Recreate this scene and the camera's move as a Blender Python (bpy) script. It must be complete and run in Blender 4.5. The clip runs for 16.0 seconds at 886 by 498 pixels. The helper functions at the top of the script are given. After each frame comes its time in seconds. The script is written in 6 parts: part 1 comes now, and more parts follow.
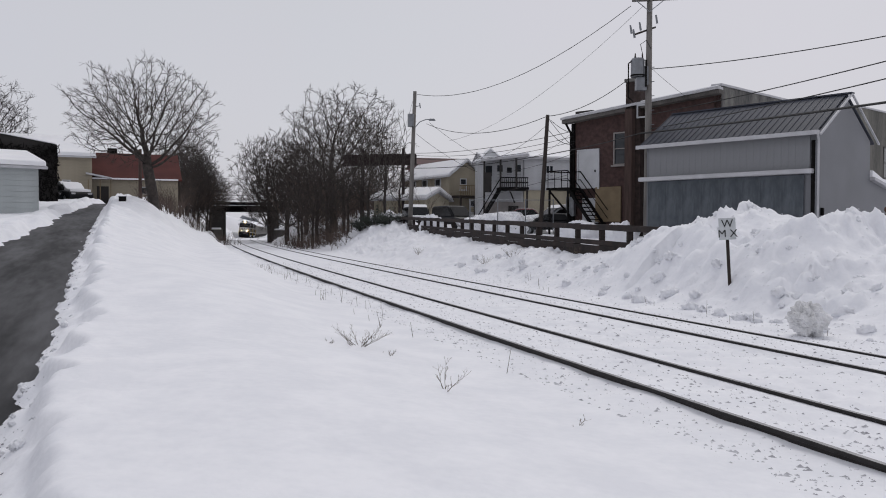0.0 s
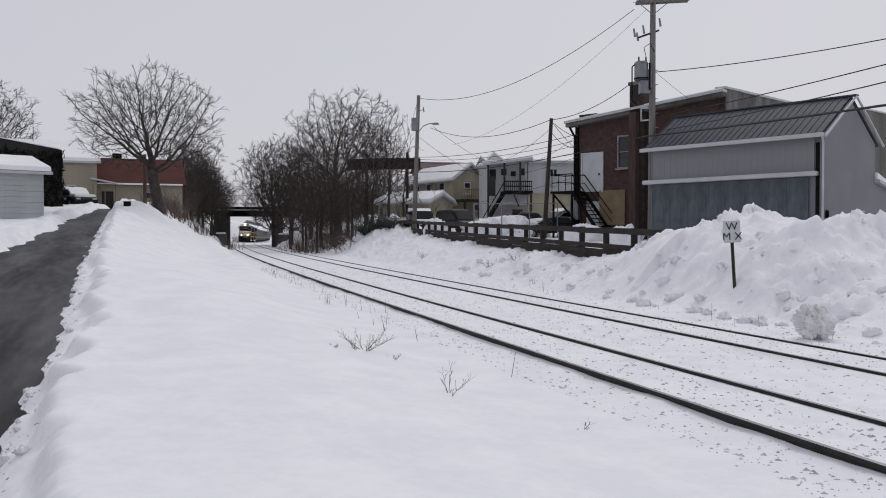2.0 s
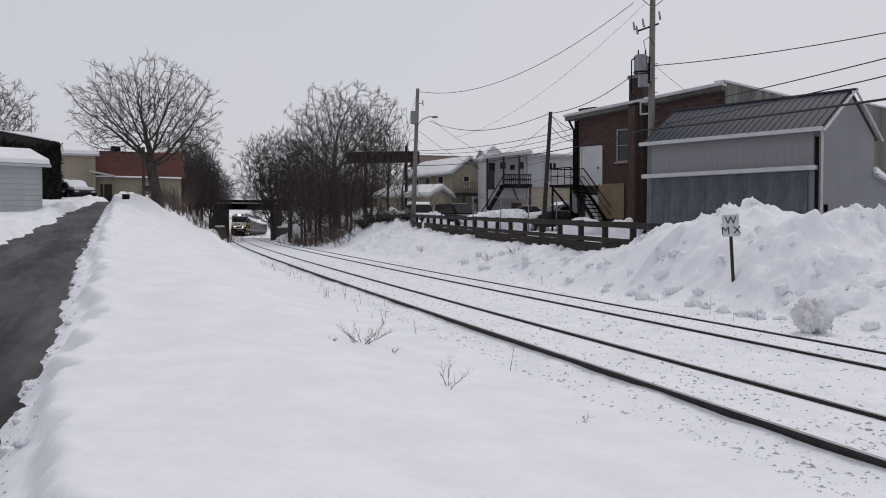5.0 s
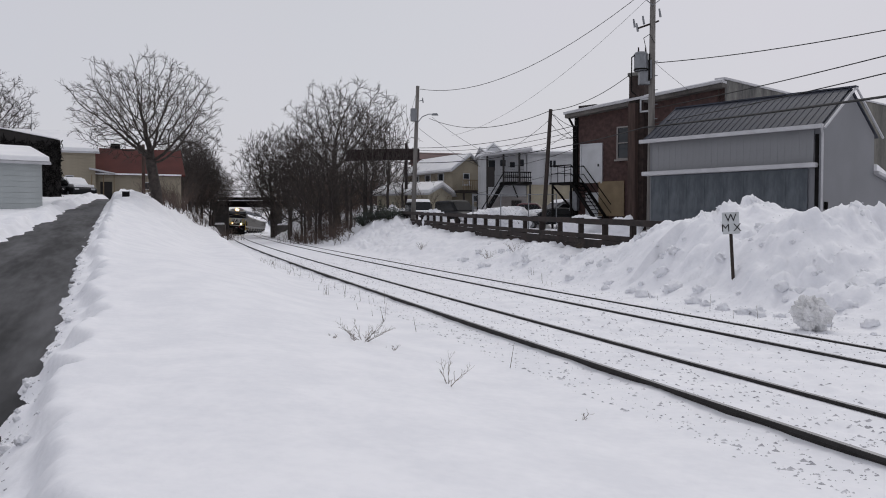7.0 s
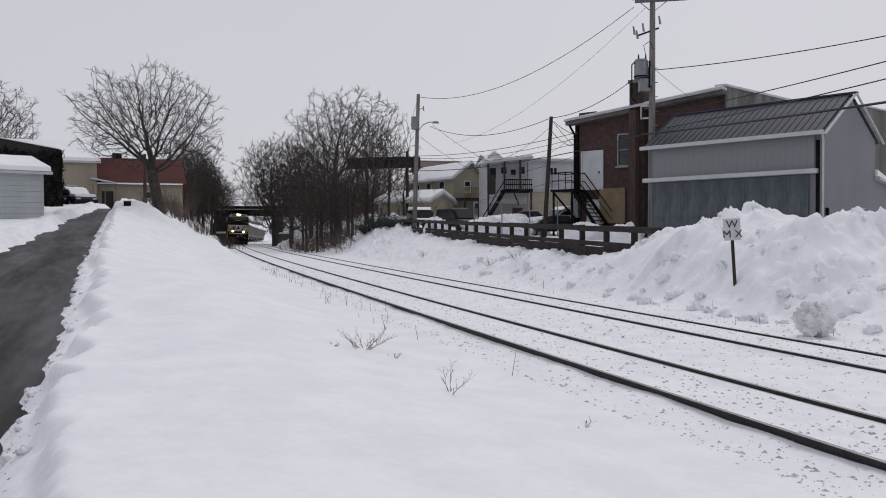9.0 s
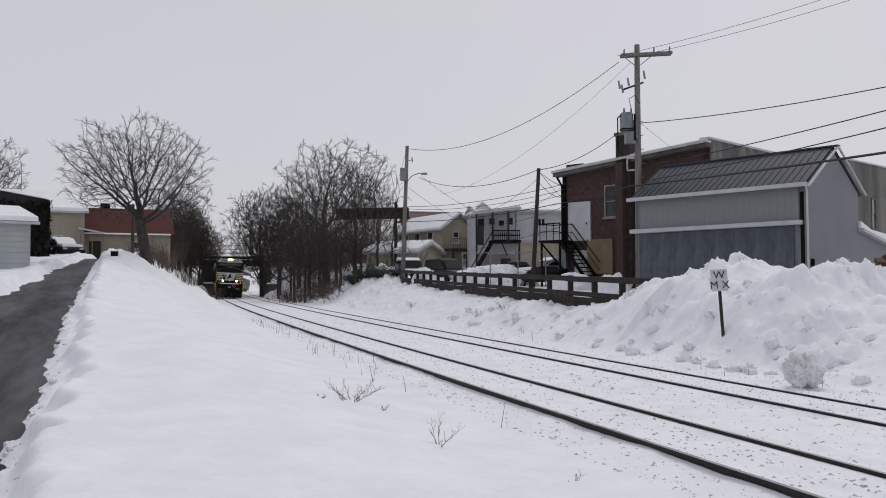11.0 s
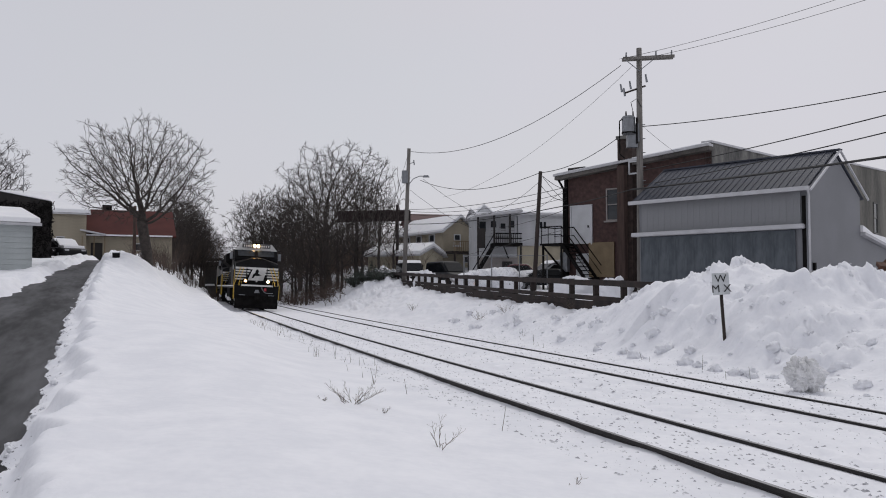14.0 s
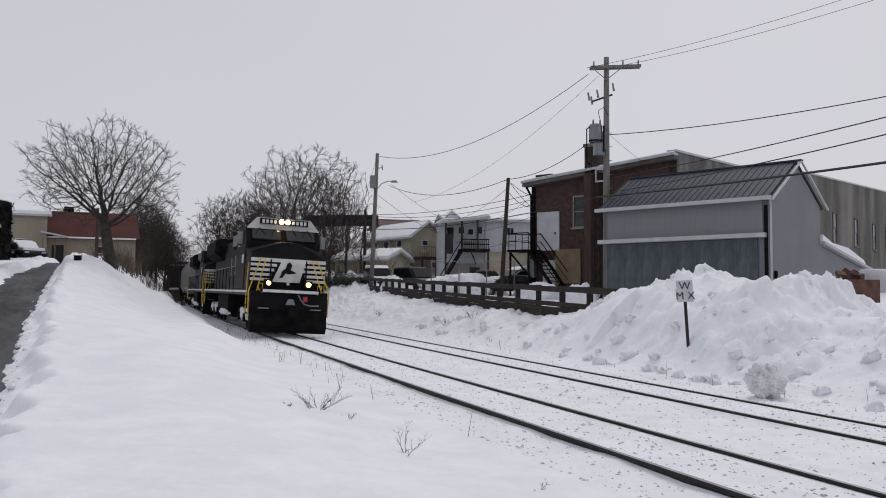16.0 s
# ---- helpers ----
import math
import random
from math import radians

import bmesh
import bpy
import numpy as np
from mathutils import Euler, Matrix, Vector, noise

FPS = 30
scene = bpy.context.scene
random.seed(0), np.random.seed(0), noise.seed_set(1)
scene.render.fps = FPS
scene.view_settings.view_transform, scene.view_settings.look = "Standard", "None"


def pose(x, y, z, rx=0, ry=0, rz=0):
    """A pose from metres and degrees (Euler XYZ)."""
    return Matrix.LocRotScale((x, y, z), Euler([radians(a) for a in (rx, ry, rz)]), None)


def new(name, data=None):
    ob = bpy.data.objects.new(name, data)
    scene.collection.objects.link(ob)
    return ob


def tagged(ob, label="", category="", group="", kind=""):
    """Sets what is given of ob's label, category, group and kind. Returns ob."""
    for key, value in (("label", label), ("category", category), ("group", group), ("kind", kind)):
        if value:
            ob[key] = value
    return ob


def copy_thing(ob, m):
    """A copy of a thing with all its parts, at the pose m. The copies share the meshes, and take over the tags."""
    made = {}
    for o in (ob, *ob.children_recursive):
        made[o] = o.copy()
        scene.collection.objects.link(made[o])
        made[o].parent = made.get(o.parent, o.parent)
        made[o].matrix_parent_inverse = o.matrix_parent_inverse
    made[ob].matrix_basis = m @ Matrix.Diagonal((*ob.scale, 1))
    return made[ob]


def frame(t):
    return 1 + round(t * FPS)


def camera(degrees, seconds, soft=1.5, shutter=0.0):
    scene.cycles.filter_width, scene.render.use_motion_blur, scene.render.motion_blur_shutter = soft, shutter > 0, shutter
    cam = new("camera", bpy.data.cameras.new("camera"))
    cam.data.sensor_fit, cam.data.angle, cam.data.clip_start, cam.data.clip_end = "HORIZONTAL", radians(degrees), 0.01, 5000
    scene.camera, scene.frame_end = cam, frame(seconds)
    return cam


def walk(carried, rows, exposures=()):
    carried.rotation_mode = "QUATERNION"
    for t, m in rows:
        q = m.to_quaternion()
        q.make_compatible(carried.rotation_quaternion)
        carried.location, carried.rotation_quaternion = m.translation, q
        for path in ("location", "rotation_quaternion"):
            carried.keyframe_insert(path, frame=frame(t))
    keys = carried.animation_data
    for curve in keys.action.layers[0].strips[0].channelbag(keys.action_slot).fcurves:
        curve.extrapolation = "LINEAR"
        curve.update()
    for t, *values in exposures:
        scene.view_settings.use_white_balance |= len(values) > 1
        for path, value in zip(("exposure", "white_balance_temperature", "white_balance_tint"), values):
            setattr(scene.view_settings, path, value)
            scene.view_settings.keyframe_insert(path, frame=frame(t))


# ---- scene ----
cam = camera(57.47, 16.0, soft=1.0)
EYE = (0.0, 0.0, 1.94)
# seconds, yaw to the left, pitch up, lean
ROWS = [
    (0.0, -0.216, -1.418, -0.105),
    (0.5, -0.008, -1.496, 0.471),
    (1.0, 0.095, -1.452, 0.351),
    (1.5, 0.078, -1.325, -0.085),
    (2.0, 0.074, -1.147, 0.092),
    (2.5, 0.081, -1.301, 0.029),
    (3.0, 0.041, -1.433, -0.032),
    (3.5, 0.082, -1.432, 0.115),
    (4.0, 0.003, -1.619, -0.008),
    (4.2, 0.000, -1.575, 0.000),
    (6.3, 0.000, -1.770, 0.000),
    (6.5, -0.000, -1.790, -0.000),
    (7.0, -0.000, -1.790, -0.000),
    (7.5, -0.055, -2.147, 0.171),
    (8.0, -0.127, -1.999, 0.112),
    (8.5, 0.054, -2.062, 1.070),
    (9.0, 0.088, -1.242, 0.282),
    (9.3, -0.300, 0.600, 0.220),
    (9.5, -0.856, 1.955, 0.210),
    (9.7, -0.924, 1.895, 0.210),
    (11.8, -0.622, 2.550, 0.260),
    (12.0, -0.622, 2.165, 0.267),
    (12.5, -0.628, 1.988, -0.028),
    (13.0, -0.635, 2.076, -0.209),
    (13.5, -0.631, 2.670, -0.223),
    (14.0, -0.636, 2.531, 0.040),
    (14.5, -0.691, 2.353, 0.125),
    (15.0, -0.991, 2.265, 0.013),
    (15.5, -0.865, 2.452, -0.290),
    (15.8, -1.790, 2.800, -0.350),
    (16.0, -2.954, 2.928, -0.348),
]
walk(cam, [(t, pose(*EYE, 90 + pitch, lean, yaw)) for t, yaw, pitch, lean in ROWS])

# ---- overcast winter light ----
world = bpy.data.worlds.new("overcast")
scene.world = world
world.use_nodes = True
wn, wl = world.node_tree.nodes, world.node_tree.links
sky = wn.new("ShaderNodeTexSky")
sky.sky_type, sky.sun_disc = "NISHITA", False
sky.sun_elevation, sky.sun_rotation, sky.dust_density = radians(52), radians(30), 4.0
coord, sep, ramp = wn.new("ShaderNodeTexCoord"), wn.new("ShaderNodeSeparateXYZ"), wn.new("ShaderNodeValToRGB")
cloud, mixc, mixs = wn.new("ShaderNodeTexNoise"), wn.new("ShaderNodeMix"), wn.new("ShaderNodeMix")
cloud.inputs["Scale"].default_value, cloud.inputs["Detail"].default_value = 1.6, 3.0
ramp.color_ramp.elements[0].position, ramp.color_ramp.elements[0].color = 0.0, (0.602, 0.598, 0.645, 1)
ramp.color_ramp.elements[1].position, ramp.color_ramp.elements[1].color = 0.55, (0.55, 0.546, 0.591, 1)
mixc.data_type, mixc.blend_type = "RGBA", "MULTIPLY"
mixs.data_type = "RGBA"
mixc.inputs[0].default_value, mixs.inputs[0].default_value = 0.10, 0.012
wl.new(coord.outputs["Generated"], sep.inputs[0])
wl.new(coord.outputs["Generated"], cloud.inputs["Vector"])
wl.new(sep.outputs["Z"], ramp.inputs[0])
wl.new(ramp.outputs[0], mixc.inputs[6])
wl.new(cloud.outputs["Color"], mixc.inputs[7])
wl.new(mixc.outputs[2], mixs.inputs[6])
wl.new(sky.outputs[0], mixs.inputs[7])
wl.new(mixs.outputs[2], wn["Background"].inputs["Color"])
wn["Background"].inputs["Strength"].default_value = 1.0
sun = new("sun", bpy.data.lights.new("sun", "SUN"))
sun.data.energy, sun.data.angle, sun.data.color = 0.69, radians(28), (1.0, 0.985, 0.96)
sun.matrix_basis = pose(0, 0, 60, -38, 0, -30)


# ---- materials ----
def mat(name, colour, rough=0.8, vary=0.25, scale=3.0, fine=40.0, bump=0.15, depth=0.02, metal=0.0, colour2=None, streak=None, turn=0.0, rand=0.0, glow=0.0, gloss=0.5):
    m = bpy.data.materials.new(name)
    m.use_nodes = True
    n, l = m.node_tree.nodes, m.node_tree.links
    b = n["Principled BSDF"]
    b.inputs["Roughness"].default_value, b.inputs["Metallic"].default_value, b.inputs["Specular IOR Level"].default_value = rough, metal, gloss
    tc = n.new("ShaderNodeTexCoord")
    mp = n.new("ShaderNodeMapping")
    l.new(tc.outputs["Object"], mp.inputs["Vector"])
    if streak:
        mp.vector_type = "TEXTURE"
        mp.inputs["Scale"].default_value = [1 / k for k in streak]
        mp.inputs["Rotation"].default_value = (0, 0, radians(turn))
    big, small = n.new("ShaderNodeTexNoise"), n.new("ShaderNodeTexNoise")
    big.inputs["Scale"].default_value, big.inputs["Detail"].default_value = scale, 4
    small.inputs["Scale"].default_value, small.inputs["Detail"].default_value = fine, 3
    l.new(mp.outputs[0], big.inputs["Vector"])
    l.new(mp.outputs[0], small.inputs["Vector"])
    add = n.new("ShaderNodeMath")
    add.operation = "MULTIPLY_ADD"
    add.inputs[1].default_value = 0.4
    l.new(small.outputs[0], add.inputs[0])
    l.new(big.outputs[0], add.inputs[2])
    r = n.new("ShaderNodeValToRGB")
    c2 = colour2 or tuple(min(1, c * (1 + vary)) for c in colour)
    c1 = tuple(c * (1 - vary) for c in colour) if colour2 is None else colour
    r.color_ramp.elements[0].position, r.color_ramp.elements[0].color = 0.54, (*c1, 1)
    r.color_ramp.elements[1].position, r.color_ramp.elements[1].color = 0.88, (*c2, 1)
    l.new(add.outputs[0], r.inputs[0])
    last = r.outputs[0]
    if rand:
        info, hsv, mr = n.new("ShaderNodeObjectInfo"), n.new("ShaderNodeHueSaturation"), n.new("ShaderNodeMapRange")
        mr.inputs["To Min"].default_value, mr.inputs["To Max"].default_value = 1 - rand, 1 + rand
        l.new(info.outputs["Random"], mr.inputs["Value"])
        l.new(mr.outputs[0], hsv.inputs["Value"])
        l.new(last, hsv.inputs["Color"])
        last = hsv.outputs[0]
    l.new(last, b.inputs["Base Color"])
    if bump:
        bp = n.new("ShaderNodeBump")
        bp.inputs["Strength"].default_value, bp.inputs["Distance"].default_value = bump, depth
        l.new(add.outputs[0], bp.inputs["Height"])
        l.new(bp.outputs[0], b.inputs["Normal"])
    if glow:
        b.inputs["Emission Color"].default_value, b.inputs["Emission Strength"].default_value = (*colour, 1), glow
    return m


SNOW = mat("snow", (0.79, 0.80, 0.838), 0.75, colour2=(0.87, 0.875, 0.905), scale=1.3, fine=9, bump=0.4, depth=0.05)
ROOF_SNOW = mat("roof_snow", (0.82, 0.825, 0.85), 0.8, colour2=(0.88, 0.88, 0.89), scale=1.2, fine=9, bump=0.2)
DIRTY_SNOW = mat("dirty_snow", (0.60, 0.60, 0.60), 0.85, colour2=(0.84, 0.84, 0.855), scale=3, fine=30, bump=0.4)
# grey below the snow's own tone, imitating shade in small dents
DENT_SHADE = mat("dent_shade", (0.36, 0.36, 0.375), 0.85, colour2=(0.74, 0.74, 0.76), scale=3, fine=20, bump=0.2)
GREY_SLUSH = mat("grey_slush", (0.16, 0.16, 0.165), 0.8, colour2=(0.55, 0.55, 0.57), scale=6, fine=30, bump=0.3)
ASPHALT = mat("wet_asphalt", (0.004, 0.004, 0.0045), 0.6, colour2=(0.085, 0.085, 0.09), scale=1.0, fine=6, bump=0.25, depth=0.01, streak=(1.0, 0.16, 1), turn=21, gloss=0.18)
RAIL = mat("rail_steel", (0.016, 0.014, 0.014), 0.85, 0.4, 6, 60, 0.3)
RAIL_TOP = mat("rail_head", (0.30, 0.30, 0.31), 0.35, 0.2, 3, 80, 0.05, metal=0.9)
BARK = mat("bark", (0.046, 0.038, 0.034), 0.95, 0.4, 5, 50, 0.6, 0.03)
TWIG = mat("twig", (0.050, 0.041, 0.037), 0.95, 0.3, 2, 30, 0.0)
BRUSH = mat("brush", (0.095, 0.070, 0.058), 0.95, 0.35, 1, 30, 0.0)
EVERGREEN = mat("evergreen_leaf", (0.012, 0.022, 0.014), 0.6, 0.4, 3, 30, 0.0)
# the haze of distance is mixed into this pale blue-grey
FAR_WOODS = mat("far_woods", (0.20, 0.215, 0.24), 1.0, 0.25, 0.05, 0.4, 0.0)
BRICK = mat("brick", (0.056, 0.031, 0.028), 0.9, 0.35, 4, 60, 0.3, rand=0.25)
SOOTY_BRICK = mat("sooty_brick", (0.036, 0.024, 0.021), 0.95, 0.4, 4, 40, 0.3)
MORTAR = mat("mortar", (0.105, 0.075, 0.065), 0.95, 0.25, 3, 50, 0.4)
STUCCO = mat("stained_stucco", (0.075, 0.073, 0.066), 0.95, colour2=(0.21, 0.20, 0.175), scale=0.35, fine=12, bump=0.2, streak=(1, 1, 0.25))
DARK_STONE = mat("dark_render", (0.055, 0.055, 0.055), 0.95, colour2=(0.22, 0.215, 0.20), scale=0.8, fine=14, bump=0.2, streak=(1, 1, 0.3))
CONCRETE = mat("old_concrete", (0.060, 0.054, 0.05), 0.95, colour2=(0.15, 0.14, 0.13), scale=0.7, fine=18, bump=0.4, streak=(1, 1, 0.4))
# same grain as the old concrete in darker tones, for the abutments
DARK_ABUTMENT = mat("dark_abutment", (0.022, 0.020, 0.019), 0.95, colour2=(0.07, 0.065, 0.06), scale=0.7, fine=18, bump=0.4, streak=(1, 1, 0.4))
GREY_METAL = mat("grey_siding", (0.150, 0.155, 0.170), 0.5, 0.08, 0.5, 20, 0.06)
LIGHT_METAL = mat("pale_siding", (0.205, 0.21, 0.222), 0.5, 0.08, 0.6, 20, 0.06)
BLUE_METAL = mat("blue_grey_siding", (0.048, 0.058, 0.070), 0.6, colour2=(0.098, 0.113, 0.13), scale=1.3, fine=7, bump=0.1, streak=(1.6, 1.6, 0.5))
ROOF_METAL = mat("roof_metal", (0.050, 0.055, 0.072), 0.55, 0.18, 0.6, 25, 0.08, gloss=0.22)
TRIM = mat("trim", (0.46, 0.46, 0.48), 0.55, 0.08, 2, 30, 0.05)
WHITE = mat("white_paint", (0.50, 0.51, 0.53), 0.6, 0.08, 1.5, 25, 0.08)
CREAM = mat("cream_siding", (0.40, 0.36, 0.27), 0.7, 0.1, 1.2, 20, 0.1)
YELLOW_SIDING = mat("straw_siding", (0.30, 0.265, 0.20), 0.7, 0.1, 1.2, 20, 0.1)
TAN = mat("tan_panel", (0.20, 0.15, 0.09), 0.8, 0.15, 1.5, 25, 0.1)
RED_ROOF = mat("red_metal_roof", (0.075, 0.020, 0.017), 0.8, 0.15, 0.6, 18, 0.08, gloss=0.2)
MAROON = mat("maroon_wall", (0.065, 0.022, 0.021), 0.7, 0.2, 0.8, 18, 0.08)
STONE_TRIM = mat("stone_trim", (0.26, 0.24, 0.23), 0.7, 0.15, 2, 30, 0.05)
DARK_WALL = mat("dark_wall", (0.022, 0.019, 0.018), 0.8, 0.3, 1.0, 18, 0.15)
HOARDING = mat("dark_boards", (0.030, 0.020, 0.020), 0.9, 0.4, 2, 20, 0.2)
PALE_GREEN = mat("pale_siding_green", (0.40, 0.43, 0.43), 0.65, 0.08, 0.8, 18, 0.08)
WOOD_POLE = mat("weathered_pole", (0.165, 0.155, 0.145), 0.9, 0.25, 2, 30, 0.3, streak=(6, 6, 0.5))
BROWN_POLE = mat("brown_pole", (0.030, 0.022, 0.019), 0.9, 0.3, 2, 30, 0.3, streak=(6, 6, 0.5))
BROWN_POST = mat("brown_boards", (0.058, 0.036, 0.030), 0.9, 0.3, 2, 30, 0.3, streak=(6, 6, 0.5))
RUST = mat("rusted_steel", (0.012, 0.009, 0.0085), 0.9, colour2=(0.032, 0.021, 0.018), scale=2.5, fine=30, bump=0.3)
GALV = mat("galvanised", (0.20, 0.21, 0.225), 0.45, 0.15, 4, 40, 0.1, metal=0.4)
BLACK = mat("black_paint", (0.008, 0.008, 0.009), 0.5, 0.3, 2, 40, 0.05, gloss=0.1)
BLACK_MATT = mat("grimy_black", (0.009, 0.0085, 0.0085), 0.85, 0.4, 3, 40, 0.2, gloss=0.08)
LOCO_WHITE = mat("loco_white", (0.58, 0.58, 0.57), 0.5, 0.15, 2, 30, 0.05)
SAFETY_YELLOW = mat("safety_yellow", (0.60, 0.40, 0.045), 0.5, 0.15, 4, 30, 0.05)
HOPPER = mat("hopper_grey", (0.17, 0.165, 0.155), 0.7, colour2=(0.30, 0.29, 0.275), scale=0.7, fine=16, bump=0.15, streak=(1, 1, 0.35))
GLASS = mat("window_glass", (0.02, 0.024, 0.03), 0.08, 0.2, 1, 10, 0.0)
# lens emission is raised, and an orange ring added, to imitate the lamps' halo
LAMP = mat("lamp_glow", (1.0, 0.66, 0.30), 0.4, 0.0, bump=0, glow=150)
LAMP_HALO = mat("lamp_halo", (1.0, 0.50, 0.16), 0.4, 0.0, bump=0, glow=4)
RED = mat("red_hose_end", (0.30, 0.02, 0.03), 0.5, 0.2)
WIRE = mat("cable", (0.006, 0.006, 0.0065), 0.7, 0.2, bump=0)
SIGN = mat("sign_face", (0.50, 0.52, 0.53), 0.6, 0.12, 5, 30, 0.05)
SIGN_BLACK = mat("sign_letters", (0.02, 0.02, 0.022), 0.7, 0.2, bump=0)
CAR_GLASS = mat("tinted_car_glass", (0.008, 0.009, 0.011), 0.15, 0.2, bump=0, gloss=0.2)
CAR_DARK = mat("car_dark", (0.008, 0.009, 0.011), 0.45, 0.2, bump=0, gloss=0.2)
CAR_BLUE = mat("car_slate", (0.03, 0.04, 0.05), 0.4, 0.2, bump=0)
CAR_RED = mat("car_maroon", (0.085, 0.022, 0.026), 0.25, 0.2, bump=0)
CAR_SILVER = mat("car_silver", (0.20, 0.21, 0.22), 0.3, 0.2, bump=0, metal=0.3)
TYRE = mat("tyre", (0.012, 0.012, 0.012), 0.9, 0.2, bump=0)
GRASS = mat("dead_stalk", (0.14, 0.115, 0.085), 0.95, 0.3, bump=0)
DEBRIS = mat("rust_debris", (0.10, 0.05, 0.035), 0.9, 0.4, 3, 20, 0.3)


# ---- mesh tools ----
class Shape:
    """Gathers vertices and faces of one mesh."""

    def __init__(self):
        self.v, self.f = [], []

    def box(self, c, s, m=None, taper=1.0):
        k = len(self.v)
        for dz in (-0.5, 0.5):
            w = taper if dz > 0 else 1.0
            for dx, dy in ((-0.5, -0.5), (0.5, -0.5), (0.5, 0.5), (-0.5, 0.5)):
                p = Vector((c[0] + dx * s[0] * w, c[1] + dy * s[1] * w, c[2] + dz * s[2]))
                self.v.append(tuple(m @ p if m else p))
        self.f += [(k, k + 3, k + 2, k + 1), (k + 4, k + 5, k + 6, k + 7)] + [(k + i, k + (i + 1) % 4, k + 4 + (i + 1) % 4, k + 4 + i) for i in range(4)]
        return self

    def tube(self, a, b, ra, rb=None, n=8, cap=True):
        a, b, rb = Vector(a), Vector(b), ra if rb is None else rb
        d = (b - a).normalized()
        s = d.orthogonal().normalized()
        t = d.cross(s)
        k = len(self.v)
        for p, r in ((a, ra), (b, rb)):
            for i in range(n):
                g = 2 * math.pi * i / n
                self.v.append(tuple(p + r * (math.cos(g) * s + math.sin(g) * t)))
        self.f += [(k + i, k + (i + 1) % n, k + n + (i + 1) % n, k + n + i) for i in range(n)]
        if cap:
            self.f += [tuple(range(k + n - 1, k - 1, -1)), tuple(range(k + n, k + 2 * n))]
        return self

    def path(self, pts, r, n=6):
        for a, b in zip(pts, pts[1:]):
            self.tube(a, b, r, r, n)
        return self

    def prism(self, outline, a, b, m=None):
        """Extrudes an outline of (x, z) from y = a to y = b."""
        k, n = len(self.v), len(outline)
        for y in (a, b):
            for x, z in outline:
                p = Vector((x, y, z))
                self.v.append(tuple(m @ p if m else p))
        self.f += [tuple(range(k, k + n)), tuple(range(k + 2 * n - 1, k + n - 1, -1))]
        self.f += [(k + (i + 1) % n, k + i, k + n + i, k + n + (i + 1) % n) for i in range(n)]
        return self

    def mesh(self, name, material, smooth=False):
        me = bpy.data.meshes.new(name)
        me.from_pydata(self.v, [], self.f)
        me.materials.append(material)
        if smooth:
            me.polygons.foreach_set("use_smooth", [True] * len(me.polygons))
        me.update()
        return me


def part(name, shape, material, parent, label="", m=None, smooth=False):
    ob = new(name, shape if isinstance(shape, bpy.types.Mesh) else shape.mesh(name, material, smooth))
    ob.parent = parent
    if m:
        ob.matrix_basis = m
    if label:
        ob["label"] = label
    return ob


def thing(name, m, label, category, group="", kind=""):
    ob = new(name)
    ob.empty_display_size = 0.2
    ob.matrix_basis = m
    return tagged(ob, label, category, group, kind)


def solo(name, shape, material, label, category, group="", kind="", smooth=False, m=None):
    ob = new(name, shape.mesh(name, material, smooth))
    if m:
        ob.matrix_basis = m
    return tagged(ob, label, category, group, kind)


def soften(ob, width=0.02, segments=2):
    b = ob.modifiers.new("bevel", "BEVEL")
    b.width, b.segments, b.limit_method = width, segments, "ANGLE"
    return ob


# ---- the line of the track ----
HEAD, START, BEND, EASE = 0.34334, 5.4278, 0.00073, -0.12292e-6
GAUGE, GAP, CANT, LOW = 1.505, 2.3165, 0.0767, -0.0678
FAR = 250.0


def side(u):
    q = min(max(u, 0.0), FAR)
    v = START + BEND * q * q / 2 + EASE * q**3
    slope = BEND * q + 3 * EASE * q * q
    return v + slope * (u - q), slope


def grade(u):
    q = min(max(u, 0.0), FAR)
    return 0.00379 * q - 0.29157e-4 * q * q + (0.00379 - 0.58314e-4 * FAR) * max(u - FAR, 0) * math.exp(-max(u - FAR, 0) / 300)


def on_track(u, off):
    """Ground place at a length u along the line and an offset to the right of its near rail."""
    v, slope = side(u)
    n = math.hypot(1, slope)
    a, b = u - off * slope / n, v + off / n
    return -math.sin(HEAD) * a + math.cos(HEAD) * b, math.cos(HEAD) * a + math.sin(HEAD) * b


def track_coords(x, y):
    """Length and offset of a ground place."""
    u, b = -math.sin(HEAD) * x + math.cos(HEAD) * y, math.cos(HEAD) * x + math.sin(HEAD) * y
    v, off = side(u)[0], 0.0
    for _ in range(5):
        v, slope = side(u)
        n = math.hypot(1, slope)
        off = (b - v) * n
        u = -math.sin(HEAD) * x + math.cos(HEAD) * y + off * slope / n
    return u, off


# ---- ground ----
def lattice(x, y, seed):
    i, j = np.floor(x).astype(np.int64), np.floor(y).astype(np.int64)
    fx, fy = x - i, y - j
    fx, fy = fx * fx * (3 - 2 * fx), fy * fy * (3 - 2 * fy)

    def h(a, b):
        k = (a * 374761393 + b * 668265263 + seed * 982451653) & 0x7FFFFFFF
        k = ((k ^ (k >> 13)) * 1274126177) & 0x7FFFFFFF
        return ((k ^ (k >> 16)) & 0xFFFF) / 32767.5 - 1

    top = h(i, j) * (1 - fx) + h(i + 1, j) * fx
    low = h(i, j + 1) * (1 - fx) + h(i + 1, j + 1) * fx
    return top * (1 - fy) + low * fy


def rough(x, y, size, seed, octaves=3):
    out, a = 0, 1.0
    for o in range(octaves):
        out = out + a * lattice(x / size * 2**o + 13.7 * o, y / size * 2**o - 7.1 * o, seed + o)
        a *= 0.5
    return out


